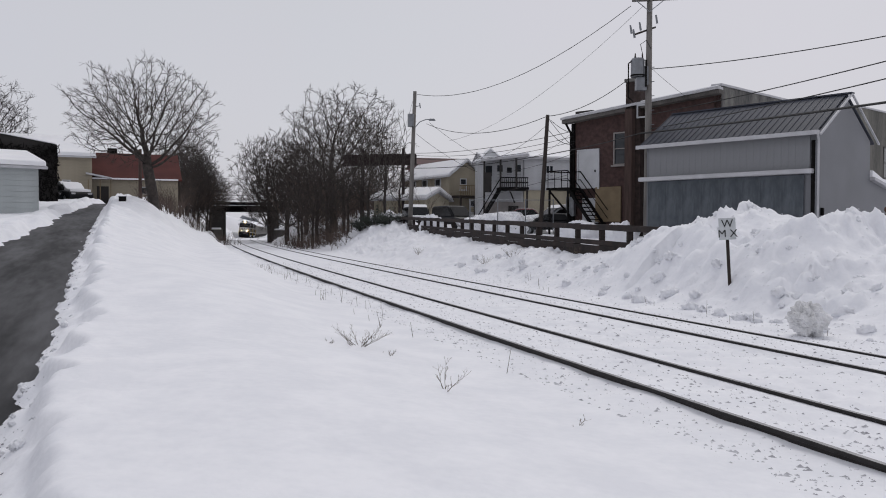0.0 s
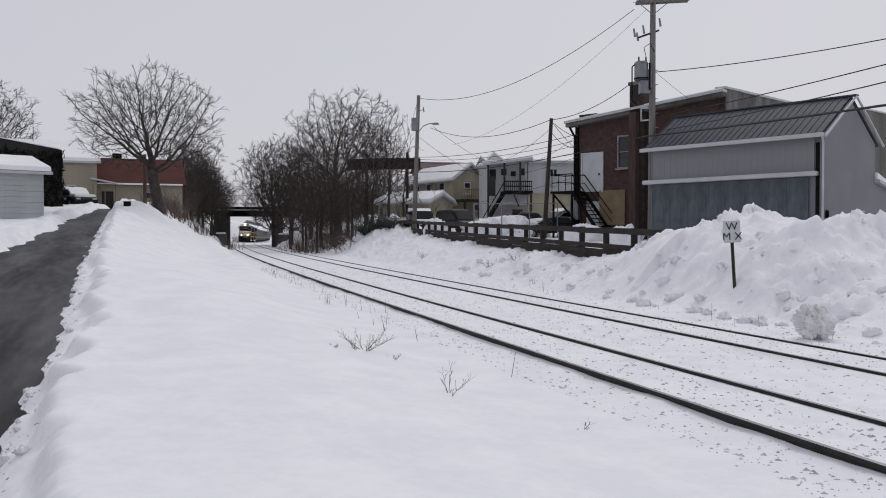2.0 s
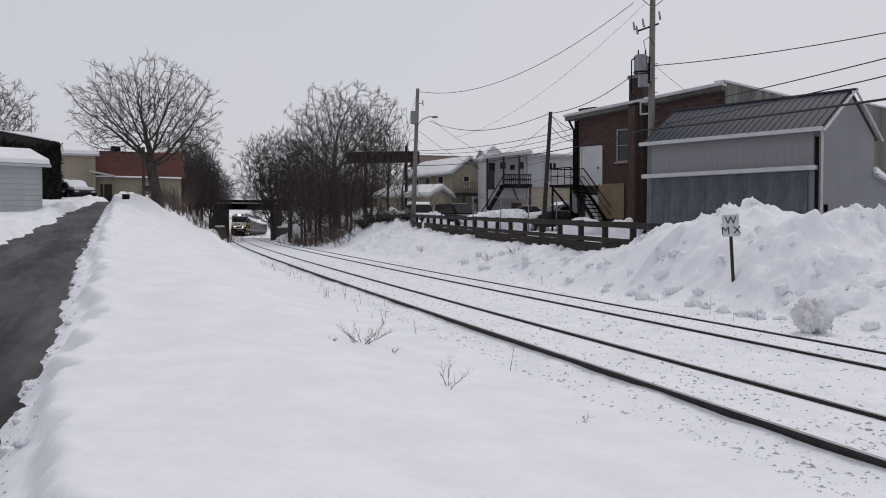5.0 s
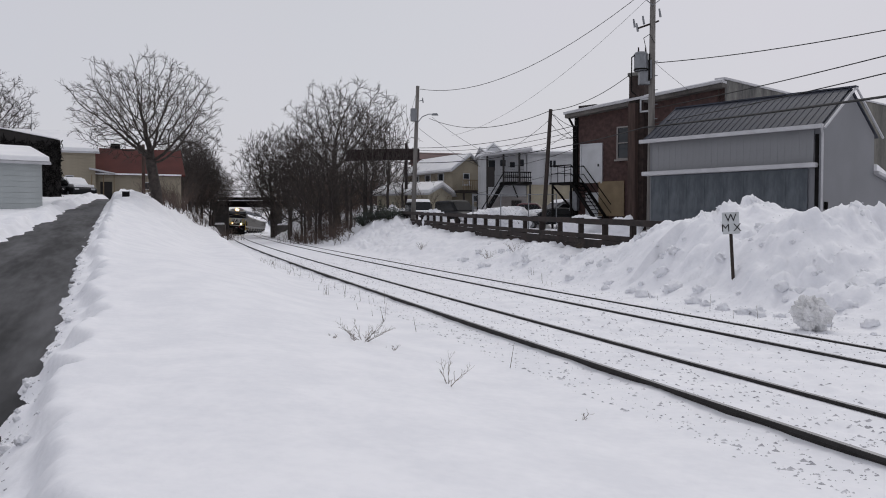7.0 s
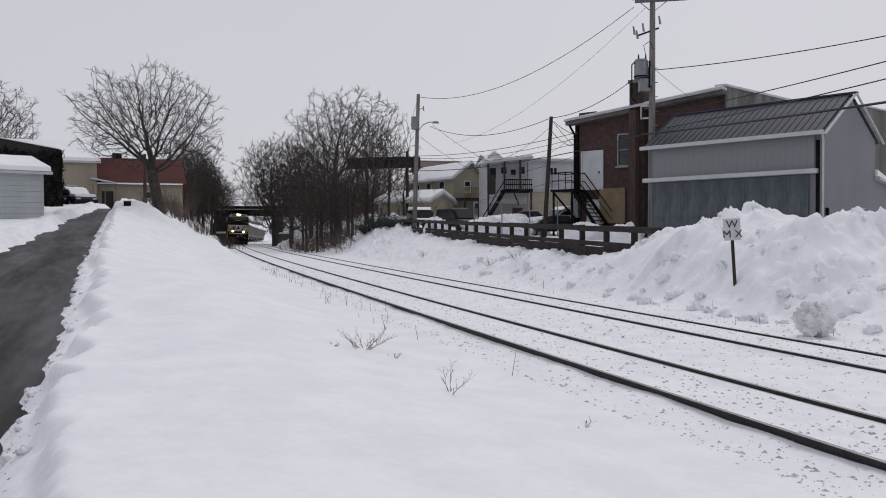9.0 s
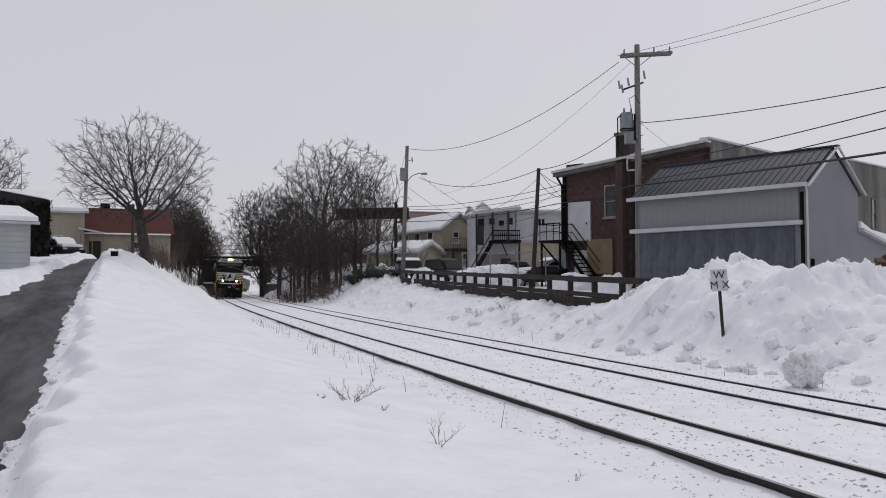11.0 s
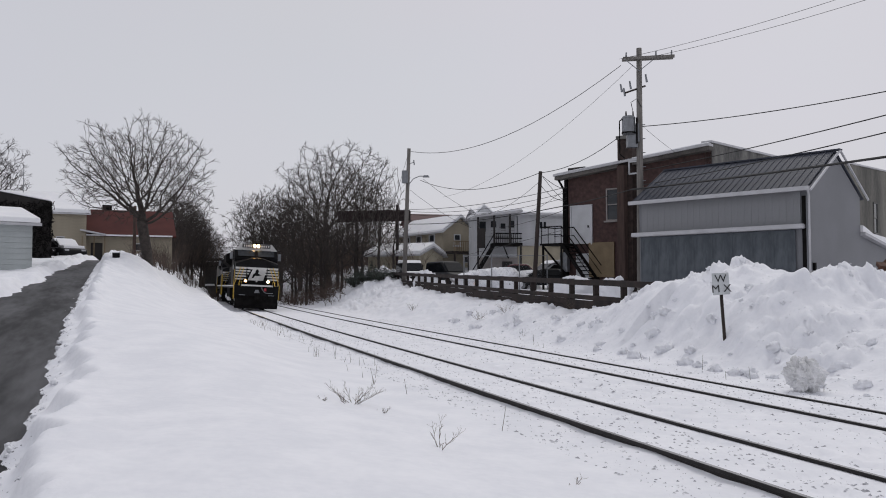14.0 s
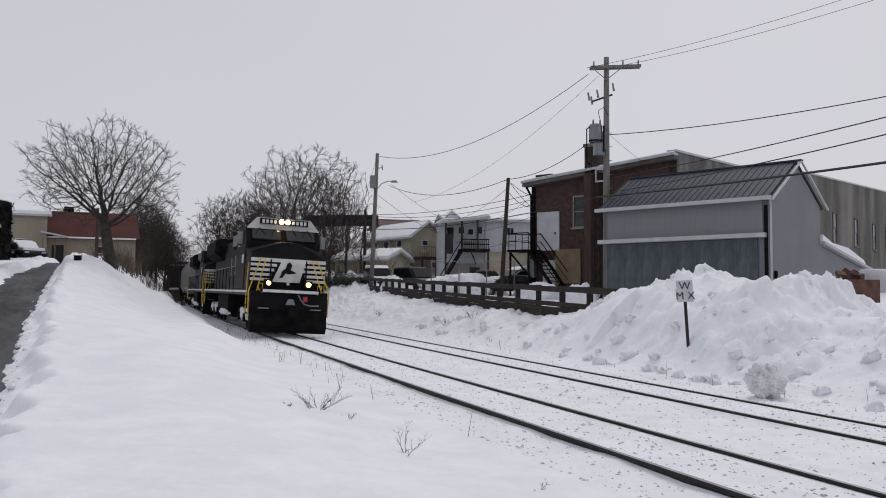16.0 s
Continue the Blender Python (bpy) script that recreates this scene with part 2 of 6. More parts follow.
def clods(x, y, size, seed):
    """Rounded blocks of uneven height, packed side by side."""
    x, y = x / size, y / size
    i, j = np.floor(x), np.floor(y)
    out = np.zeros_like(x)
    for di in (-1, 0, 1):
        for dj in (-1, 0, 1):
            a, b = i + di, j + dj
            px = a + 0.5 + 0.45 * lattice(a + 0.0, b + 0.0, seed)
            py = b + 0.5 + 0.45 * lattice(a + 0.0, b + 0.0, seed + 1)
            r = 0.45 + 0.3 * lattice(a + 0.0, b + 0.0, seed + 2)
            d = np.hypot(x - px, y - py) / np.maximum(r, 0.2)
            out = np.maximum(out, np.maximum(r, 0) * np.clip(2.2 * (1 - d), 0, 1) ** 0.8)
    return out


def step(a, b, x):
    s = np.clip((x - a) / (b - a), 0, 1)
    return s * s * (3 - 2 * s)


def hill(u):
    """Height of the lane that climbs beside the line."""
    return 0.0715 * np.logaddexp(0, (np.minimum(u, 62) - 10.5) * 1.2) / 1.2 + 0.026 * np.clip(u - 62, 0, 90)


def lane_edge(u):
    return -(6.46 + 0.0555 * np.clip(u, -200, 80))



def lane_width(u):
    return 2.6 - 0.007 * np.clip(u, 0, 60) - 0.8 * step(22, 44, u) - 0.8 * step(44, 62, u)


def lot(u):
    return 1.2 + 0.0212 * (np.clip(u, -20, 110) - 23)


def guard(u):
    return 9.6 + 0.08 * (np.clip(u, 15, 90) - 23.2)


def bed(u, off):
    """Snow round the rails."""
    g = np.array([grade(q) for q in np.ravel(u)]).reshape(np.shape(u)) if np.ndim(u) else grade(u)
    z = g + np.interp(off, [-3, -0.5, -0.06, 0.06, GAUGE - 0.05, GAUGE + 0.05, GAUGE + GAP, 2 * GAUGE + GAP, 8],
                      [0.02, -0.04, CANT - 0.09, CANT - 0.05, -0.045, -0.05, CANT + LOW - 0.04, LOW - 0.035, LOW - 0.04])
    return z


def height(u, off):
    u, off = np.asarray(u, float), np.asarray(off, float)
    base = bed(u, off)
    h, edge, lw = hill(u), lane_edge(u), lane_width(u)
    # the snowfield on the near side and its bank beside the lane
    s = step(-1.1, -5.2 - 0.05 * np.clip(u - 12, 0, 40), off)
    far = step(16, 30, u)
    s = s * (1 - far) + (0.26 * step(-1.4, -2.9, off + 0.25 * rough(u, off, 1.5, 17)) + 0.74 * step(-2.6, -7.9, off)) * far
    field = base * (1 - s) + (h + 0.40) * s
    field += 0.30 * np.exp(-(((off + 2.6) / 1.0) ** 2)) * step(18, 32, u) * (1 - step(80, 110, u))
    berm = np.exp(-(((off - edge - 0.75) / 0.45) ** 2))
    crust = clods(u, off, 0.7, 3) * 0.30 + rough(u, off, 1.6, 9) * 0.07
    field += berm * (0.05 + crust * (0.25 + 0.75 * far)) + 0.035 * rough(u, off, 3.2, 5) * s
    field += step(-3.0, -5.5, off) * step(30, 46, u) * (0.10 * rough(u, off, 1.4, 21) + 0.02 + 0.20 * clods(u, off, 1.3, 23) + 0.10 * clods(u, off, 0.5, 25))
    field += 0.55 * np.exp(-(((u - 51) / 3.5) ** 2) - (((off + 6.7) / 1.2) ** 2))
    # the lane and the snow beyond it
    wobble = 0.18 * rough(u, off * 0, 1.1, 31)
    bays = 0.86 + 0.20 * rough(u, off * 0, 1.5, 33) + 0.10 * rough(u, off * 0, 0.5, 35)
    f = (off - edge + 0.06 * rough(u, off * 0, 0.4, 37, 2)) / np.maximum(bays, 0.35)
    rise = 0.40 * step(0.02, 0.8, f) + 0.60 * step(0.66, 1.04, f)
    face = step(0.15, 0.42, f) * step(1.05, 0.8, f)
    field = field * rise + (h - 0.06) * (1 - rise)
    field += face * (0.045 * rough(u, off, 0.45, 38, 3) + 0.06 * clods(u, off, 0.22, 39) * step(0.75, 0.35, f) + 0.03)
    far_side = step(edge - lw + 0.05 + wobble, edge - lw - 0.55 + wobble, off)
    beyond = h + 0.22 + 0.10 * rough(u, off, 1.2, 41) + 0.3 * clods(u, off, 0.8, 43) * step(edge - lw - 2.5, edge - lw - 0.4, off) + 0.2 * step(edge - lw - 2, edge - lw - 9, off)
    left = field * (1 - far_side) + beyond * far_side
    # the bank on the far side, up to the yard
    g2, top = guard(u), lot(u)
    wood = step(66, 82, u)
    s = step(6.5, np.where(u < 20, 10.5, g2 - 0.3), off + 0.25 * rough(u, off, 2.2, 51))
    cut = step(22, 28, u) * step(70, 64, u) * step(g2 + 0.25, g2 + 0.05, off)
    right = base * (1 - s) + (top - 0.05 - 0.26 * cut) * s
    pile = step(24.7, 19.2, u) * np.exp(-np.abs((off - 10.6 - 0.04 * (16 - u)) / 2.6) ** 3) * (1 - 0.5 * step(15.9, 14.4, u))
    right += pile * (1.12 + 0.2 * rough(u, off, 1.7, 61) - 0.25 * step(12, 4, u)) * (1 - 0.55 * step(15.6, 13.2, u))
    knoll = np.exp(-(((u - 70) / 6.0) ** 2)) * np.exp(-(((off - 12.8) / 2.2) ** 2))
    right += knoll * (0.75 + 0.3 * rough(u, off, 1.6, 65))
    right += wood * (step(9, 17, off) * 1.6 + step(100, 140, u) * step(8.2, 13, off) * 2.2)
    lumps = step(6.4, 8.0, off) * (1 - step(13, 16, off))
    right += lumps * (0.10 * rough(u, off, 1.5, 71, 4) - 0.05 + (0.36 * clods(u + 0.3 * rough(u, off, 0.4, 74), off, 0.8, 77) * step(-0.5, 0.6, rough(u, off, 2.6, 78)) + 0.33 * clods(u, off + 0.2 * rough(u, off, 0.3, 75), 0.36, 87) * step(-0.5, 0.4, rough(u, off, 1.7, 88)) + 0.05 * rough(u, off, 0.3, 89)) * (0.5 + 0.7 * pile + 0.8 * step(50, 60, u)))
    z = np.where(off < 2, left, right)
    z += 0.022 * rough(u, off * 0, 1.3, 93) * ((off > -0.4) & (off < 0.05))
    open_bed = (off > 0.12) & (off < 6.4) & (np.abs(off - GAUGE) > 0.1) & (np.abs(off - GAUGE - GAP) > 0.1) & (np.abs(off - 2 * GAUGE - GAP) > 0.1)
    z += (0.012 * rough(u, off, 0.24, 81, 2) - 0.085 * clods(u * 0.75, off, 0.27, 83) * step(-0.25, 0.3, rough(u, off, 0.9, 84))) * open_bed
    z += 0.010 * rough(u, off, 0.22, 85, 2) * ((off > -0.9) & (off < 0.0))
    return z


def ground_at(x, y):
    u, off = track_coords(x, y)
    return float(height(np.array([u]), np.array([off]))[0])


def strip(us, offs, level):
    verts, U, O = [], np.array(us), np.array(offs)
    uu, oo = np.meshgrid(U, O, indexing="ij")
    zz = level(uu.ravel(), oo.ravel()).reshape(uu.shape)
    for i, u in enumerate(us):
        for j, off in enumerate(offs):
            verts.append((*on_track(u, off), float(zz[i, j])))
    n = len(offs)
    faces = [(i * n + j, i * n + j + 1, (i + 1) * n + j + 1, (i + 1) * n + j) for i in range(len(us) - 1) for j in range(n - 1)]
    return verts, faces


def steps(*spans):
    out = []
    for a, b, d in spans:
        out += list(np.arange(a, b - 1e-6, d))
    return out + [spans[-1][1]]


us = steps((-900, -60, 120), (-60, -6, 6), (-6, 3, 0.5), (3, 30, 0.085), (30, 38, 0.14), (38, 60, 0.26), (60, 92, 0.32), (92, 160, 1.6), (160, 330, 10), (330, 3300, 270))
offs = steps((-2400, -90, 210), (-90, -24, 6), (-24, -15, 0.6), (-15, -9.4, 0.16), (-9.4, -5.4, 0.055), (-5.4, -0.3, 0.22), (-0.3, 0.24, 0.06), (0.24, 6.2, 0.075), (6.2, 13.4, 0.075), (13.4, 20, 0.6), (20, 80, 5), (80, 2480, 240))
ground = Shape()
ground.v, ground.f = strip(us, offs, height)
ground_ob = solo("ground", ground, SNOW, "deep white snow over fields, banks and the railway bed", "snow", kind="structure", smooth=True)

lane = Shape()
lus = steps((-30, 3, 1), (3, 70, 0.35), (70, 90, 2))
verts, nl = [], 15
for u in lus:
    for j in range(nl):
        off = lane_edge(u) + 0.75 - (float(lane_width(u)) + 1.2) * j / (nl - 1)
        p = on_track(u, off)
        verts.append((*p, float(hill(np.array(u))) + 0.012 + 0.012 * noise.noise((p[0] * 0.7, p[1] * 0.7, 0))))
lane.v = verts
lane.f = [(i * nl + j, (i + 1) * nl + j, (i + 1) * nl + j + 1, i * nl + j + 1) for i in range(len(lus) - 1) for j in range(nl - 1)]
solo("road", lane, ASPHALT, "narrow wet asphalt lane ploughed between snowbanks", "road", kind="structure", smooth=True)


# ---- tracks ----
def rail_bar(off, lift, parent):
    s, prev = Shape(), None
    outline = [(-0.07, -0.17), (0.07, -0.17), (0.07, -0.15), (0.012, -0.13), (0.012, -0.045), (0.036, -0.035), (0.036, -0.006), (0.028, 0), (-0.028, 0), (-0.036, -0.006), (-0.036, -0.035), (-0.012, -0.045), (-0.012, -0.13), (-0.07, -0.15)]
    n = len(outline)
    span = steps((-25, 60, 1.0), (60, 160, 2.5), (160, 480, 10))
    for i, u in enumerate(span):
        for dx, dz in outline:
            s.v.append((*on_track(u, off + dx), grade(u) + lift + dz))
    s.f = [(i * n + j, i * n + (j + 1) % n, (i + 1) * n + (j + 1) % n, (i + 1) * n + j) for i in range(len(span) - 1) for j in range(n)]
    me = s.mesh("rail", RAIL)
    me.materials.append(RAIL_TOP)
    for i, p in enumerate(me.polygons):
        if i % n == 7:
            p.material_index = 1
    return part("rail", me, RAIL, parent)


def make_tracks():
    for off, lift in ((0, 0), (GAUGE + GAP, LOW)):
        t = thing("railway_track", pose(0, 0, 0), "steel railway track half buried in packed snow", "track", "railway tracks", "structure")
        rail_bar(off, lift + CANT, t)
        rail_bar(off + GAUGE, lift, t)


make_tracks()


def make_crumbs():
    """Countless small crumbs of crust and grit, and grey flecks that imitate shaded dents."""
    rnd = random.Random(2)
    clean, dirty, bank = Shape(), Shape(), Shape()
    spots = []
    for _ in range(9000):
        spots.append((clean, 4 + 40 * rnd.random() ** 1.5, rnd.choice((rnd.uniform(0.15, 1.35), rnd.uniform(1.65, 3.7), rnd.uniform(3.95, 5.2), rnd.uniform(5.4, 6.8), rnd.uniform(-0.9, -0.1))), rnd.choice((0.006, 0.008, 0.011, 0.017))))
    for _ in range(2600):
        u = rnd.uniform(2, 45)
        spots.append((dirty, u, float(lane_edge(u)) + rnd.gauss(0.16, 0.14), rnd.uniform(0.004, 0.012)))
    for _ in range(1800):
        u = rnd.uniform(2, 50)
        spots.append((dirty, u, float(lane_edge(u)) - rnd.gauss(1.0, 0.22) * min(1.0, float(lane_width(u)) / 2.4), rnd.uniform(0.004, 0.012)))
    for _ in range(3000):
        u, f = rnd.uniform(3.5, 34), rnd.random()
        spots.append((bank, u, 6.6 + (5.6 if u < 21 else 2.4) * f, rnd.choice((0.008, 0.012, 0.016, 0.022))))
    zs = height(np.array([q[1] for q in spots]), np.array([q[2] for q in spots]))
    for (s, u, off, r), z in zip(spots, zs):
        x, y = on_track(u, off)
        k = len(s.v)
        a = rnd.uniform(0, 6.3)
        for i in range(4):
            p, q = r * rnd.uniform(1.6, 3.6) * math.cos(a + 1.57 * i), r * rnd.uniform(0.7, 1.3) * math.sin(a + 1.57 * i)
            s.v.append((x + 0.94 * p + 0.34 * q, y - 0.34 * p + 0.94 * q, z - 0.01))
        s.v.append((x + r * 0.3, y, z + r * rnd.uniform(0.6, 1.1)))
        s.f += [(k + i, k + (i + 1) % 4, k + 4) for i in range(4)]
    # these flecks carry the shade of dents and ridges in their colour
    solo("snow_crumbs", clean, DENT_SHADE, "grey flecks between the rails, coloured as shaded dents in the snow", "snow", kind="stuff")
    solo("bank_crumbs", bank, SNOW, "small lumps of broken snow crust on the bank", "snow", kind="stuff")
    solo("slush_crumbs", dirty, GREY_SLUSH, "grimy slush crumbs along the lane edge", "slush", kind="stuff")


make_crumbs()


# ---- bridge over the line ----
def along(u, off, z):
    return (*on_track(u, off), z)


def frame_at(p, q):
    """Axes with x from p to q on the ground, y to its left, z up."""
    x = Vector((q[0] - p[0], q[1] - p[1], 0)).normalized()
    return Matrix(((x.x, -x.y, 0, p[0]), (x.y, x.x, 0, p[1]), (0, 0, 1, 0), (0, 0, 0, 1)))


def make_bridge():
    m = frame_at(on_track(139, -4), on_track(139, 10))
    b = thing("road_bridge", m, "dark steel girder road bridge with a snowy deck over the railway", "bridge")
    x0, x1 = 3.6, 10.8
    part("girder", Shape().box(((x0 + x1) / 2 + 0.3, 0.2, 5.25), (12.5, 0.35, 0.8)).box(((x0 + x1) / 2 + 0.3, 0.0, 4.88), (12.5, 0.7, 0.06)).box(((x0 + x1) / 2 + 0.3, 0.0, 5.66), (12.5, 0.7, 0.06)), BLACK_MATT, b)
    part("far_girder", Shape().box(((x0 + x1) / 2 + 0.3, 7.2, 5.25), (12.5, 0.35, 0.8)), BLACK_MATT, b)
    part("deck", Shape().box(((x0 + x1) / 2, 3.6, 5.72), (13.6, 7.8, 0.1)), CONCRETE, b)
    part("snow_ledge", Shape().box(((x0 + x1) / 2, -0.25, 5.82), (13.2, 0.3, 0.12)), ROOF_SNOW, b, "line of snow along the deck edge")
    part("parapet", Shape().box(((x0 + x1) / 2, 0.1, 6.12), (14.5, 0.22, 0.5)), BLACK_MATT, b)
    for i in range(9):
        part("stiffener", Shape().box((x0 - 0.8 + i * 1.1, 0.0, 5.27), (0.06, 0.5, 0.72)), BLACK_MATT, b)
    part("abutment", Shape().box((x0 - 1.3, 3.6, 2.2), (2.6, 8, 5.3)), DARK_ABUTMENT, b)
    part("abutment", Shape().box((x1 + 0.75, 3.6, 2.2), (1.5, 8, 5.3)), DARK_ABUTMENT, b)
    part("wing_wall", Shape().box((x1 + 2.0, -1.2, 0.5), (4.1, 1.2, 2.4)), CONCRETE, b, "stained concrete wing wall under snow")
    for i in range(3):
        part("buttress", Shape().box((x1 + 0.2 + 1.3 * i, -1.86, 0.4), (0.16, 0.12, 2.1)), CONCRETE, b)
    part("snow_cap", Shape().box((x1 + 2.0, -1.0, 1.82), (4.3, 1.6, 0.28), taper=0.9), ROOF_SNOW, b)
    part("wing_wall", Shape().box((x0 - 1.15, -2.2, 0.6), (1.3, 4.4, 2.4)), CONCRETE, b, "dark wing wall beside the track")
    part("snow_cap", Shape().box((x0 - 1.4, -2.2, 1.95), (1.5, 4.4, 0.3), taper=0.9), ROOF_SNOW, b)


make_bridge()


# ---- grey shed ----
def make_shed():
    m = pose(9.564, 37.41, 1.1, 0, 0, -48.4)
    W, D, E, R = 7.81, 5.165, 4.635, 6.34
    s = thing("storage_shed", m, "grey metal-clad shed with a gabled ribbed roof and blue-grey lower front", "shed")
    gable = [(0, 0), (D, 0), (D, E), (D / 2, R - 0.06), (0, E)]
    turn = pose(0, 0, 0, 0, 0, 90)
    part("side_wall", Shape().prism(gable, -W, -W + 0.12, turn), GREY_METAL, s, "plain grey gable wall")
    part("side_wall", Shape().prism(gable, -0.12, 0.0, turn), GREY_METAL, s)
    part("back_wall", Shape().box((W / 2, D - 0.1, E / 2), (W - 0.3, 0.12, E - 0.1)), GREY_METAL, s)
    part("front_wall", Shape().box((W / 2, 0.1, E / 2), (W - 0.26, 0.12, E - 0.05)), GREY_METAL, s)
    panel = Shape().box((0.145, 0.0, 0.72), (0.285, 0.03, 1.36)).box((0.005, -0.01, 0.72), (0.025, 0.022, 1.36)).mesh("upper_panel", LIGHT_METAL)
    for i in range(25):
        part("upper_panel", panel, LIGHT_METAL, s, m=pose(0.13 + 0.295 * i, 0.01, 3.2))
    sheet = Shape().box((0.445, 0.0, 1.45), (0.885, 0.03, 2.9)).box((0.0, -0.012, 1.45), (0.02, 0.02, 2.9)).mesh("lower_panel", BLUE_METAL)
    for i in range(8):
        part("lower_panel", sheet, BLUE_METAL, s, m=pose(0.10 + 0.9 * i, -0.02, 0.12))
    # solid black strip painted in for the shade of the corner recess
    part("recess_strip", Shape().box((W - 0.17, 0.02, 2.2), (0.16, 0.08, 4.3)), BLACK_MATT, s, "black strip in place of the shaded gap beside the corner")
    part("corner_trim", Shape().box((W - 0.02, -0.02, E / 2), (0.09, 0.1, E)), GREY_METAL, s)
    part("gutter", Shape().box((W / 2 - 0.05, -0.40, E - 0.03), (W + 0.5, 0.15, 0.16)), TRIM, s, "white eaves gutter")
    soften(part("ledge", Shape().box((W / 2 - 0.2, -0.15, 3.14), (W + 0.15, 0.32, 0.19)), TRIM, s, "white ledge across the front"), 0.04)
    part("downpipe", Shape().path([(W + 0.06, -0.2, E), (W + 0.06, -0.08, E - 0.3), (W + 0.06, -0.08, 0.1)], 0.045), TRIM, s)
    run = math.hypot(D / 2 + 0.35, R - E + 0.16)
    tilt = math.degrees(math.atan2(R - E + 0.16, D / 2 + 0.35))
    pan = Shape().box((0.15, run / 2, 0.0), (0.296, run, 0.04)).box((0.0, run / 2, 0.025), (0.035, run, 0.035)).mesh("roof_panel", ROOF_METAL)
    for i in range(27):
        part("roof_panel", pan, ROOF_METAL, s, m=pose(-0.27 + 0.3 * i, -0.35, E - 0.08, tilt))
        part("roof_panel", pan, ROOF_METAL, s, m=pose(0.03 + 0.3 * i, D + 0.35, E - 0.08, 0, 0, 180) @ pose(0, 0, 0, tilt))
    part("ridge_cap", Shape().box((W / 2, D / 2, R + 0.09), (W + 0.55, 0.3, 0.06)), ROOF_METAL, s)
    for sgn in (-1, 1):
        a, b = (W + 0.24, D / 2 + sgn * (D / 2 + 0.33), E - 0.1), (W + 0.24, D / 2, R + 0.06)
        part("barge_board", Shape().tube(a, b, 0.05, n=4), TRIM, s)
    part("meter_box", Shape().box((W + 0.05, 0.35, 1.55), (0.1, 0.12, 0.3)), BLACK_MATT, s)
    # low annexe behind, with snow on its roof
    an = [(D - 0.02, 0), (D + 6.0, 0), (D + 6.0, 1.95), (D - 0.02, 2.98)]
    part("annexe_wall", Shape().prism(an, -W + 0.02, -W + 5, turn), GREY_METAL, s)
    part("annexe_roof", Shape().prism([(D + 0.02, 2.99), (D + 6.3, 1.92), (D + 6.3, 2.04), (D + 0.02, 3.12)], -W - 0.2, -W + 5, turn), TRIM, s)
    part("snow_cap", Shape().prism([(D + 0.05, 3.13), (D + 5.6, 2.18), (D + 5.3, 2.42), (D + 3.2, 2.95), (D + 1.2, 3.1), (D + 0.05, 3.42)], -W - 0.1, -W + 5, turn), ROOF_SNOW, s, "slab of snow on the annexe roof")


def window_unit(name, w, h, parent, m, sill=True, material=None):
    f = part(name, Shape().box((0, 0, h / 2 + 0.04), (w + 0.16, 0.1, 0.08)).box((0, 0, -h / 2 - 0.04), (w + 0.16, 0.1, 0.08)).box((-w / 2 - 0.04, 0, 0), (0.08, 0.1, h)).box((w / 2 + 0.04, 0, 0), (0.08, 0.1, h)).box((0, 0, 0), (w, 0.06, 0.05)), material or WHITE, parent, m=m)
    part("pane", Shape().box((0, 0.02, h / 4), (w, 0.02, h / 2 - 0.02)), GLASS, f)
    part("pane", Shape().box((0, 0.035, -h / 4), (w, 0.02, h / 2 - 0.02)), GLASS, f)
    if sill:
        part("sill", Shape().box((0, -0.06, -h / 2 - 0.12), (w + 0.34, 0.22, 0.09)), material or WHITE, f)
    return f


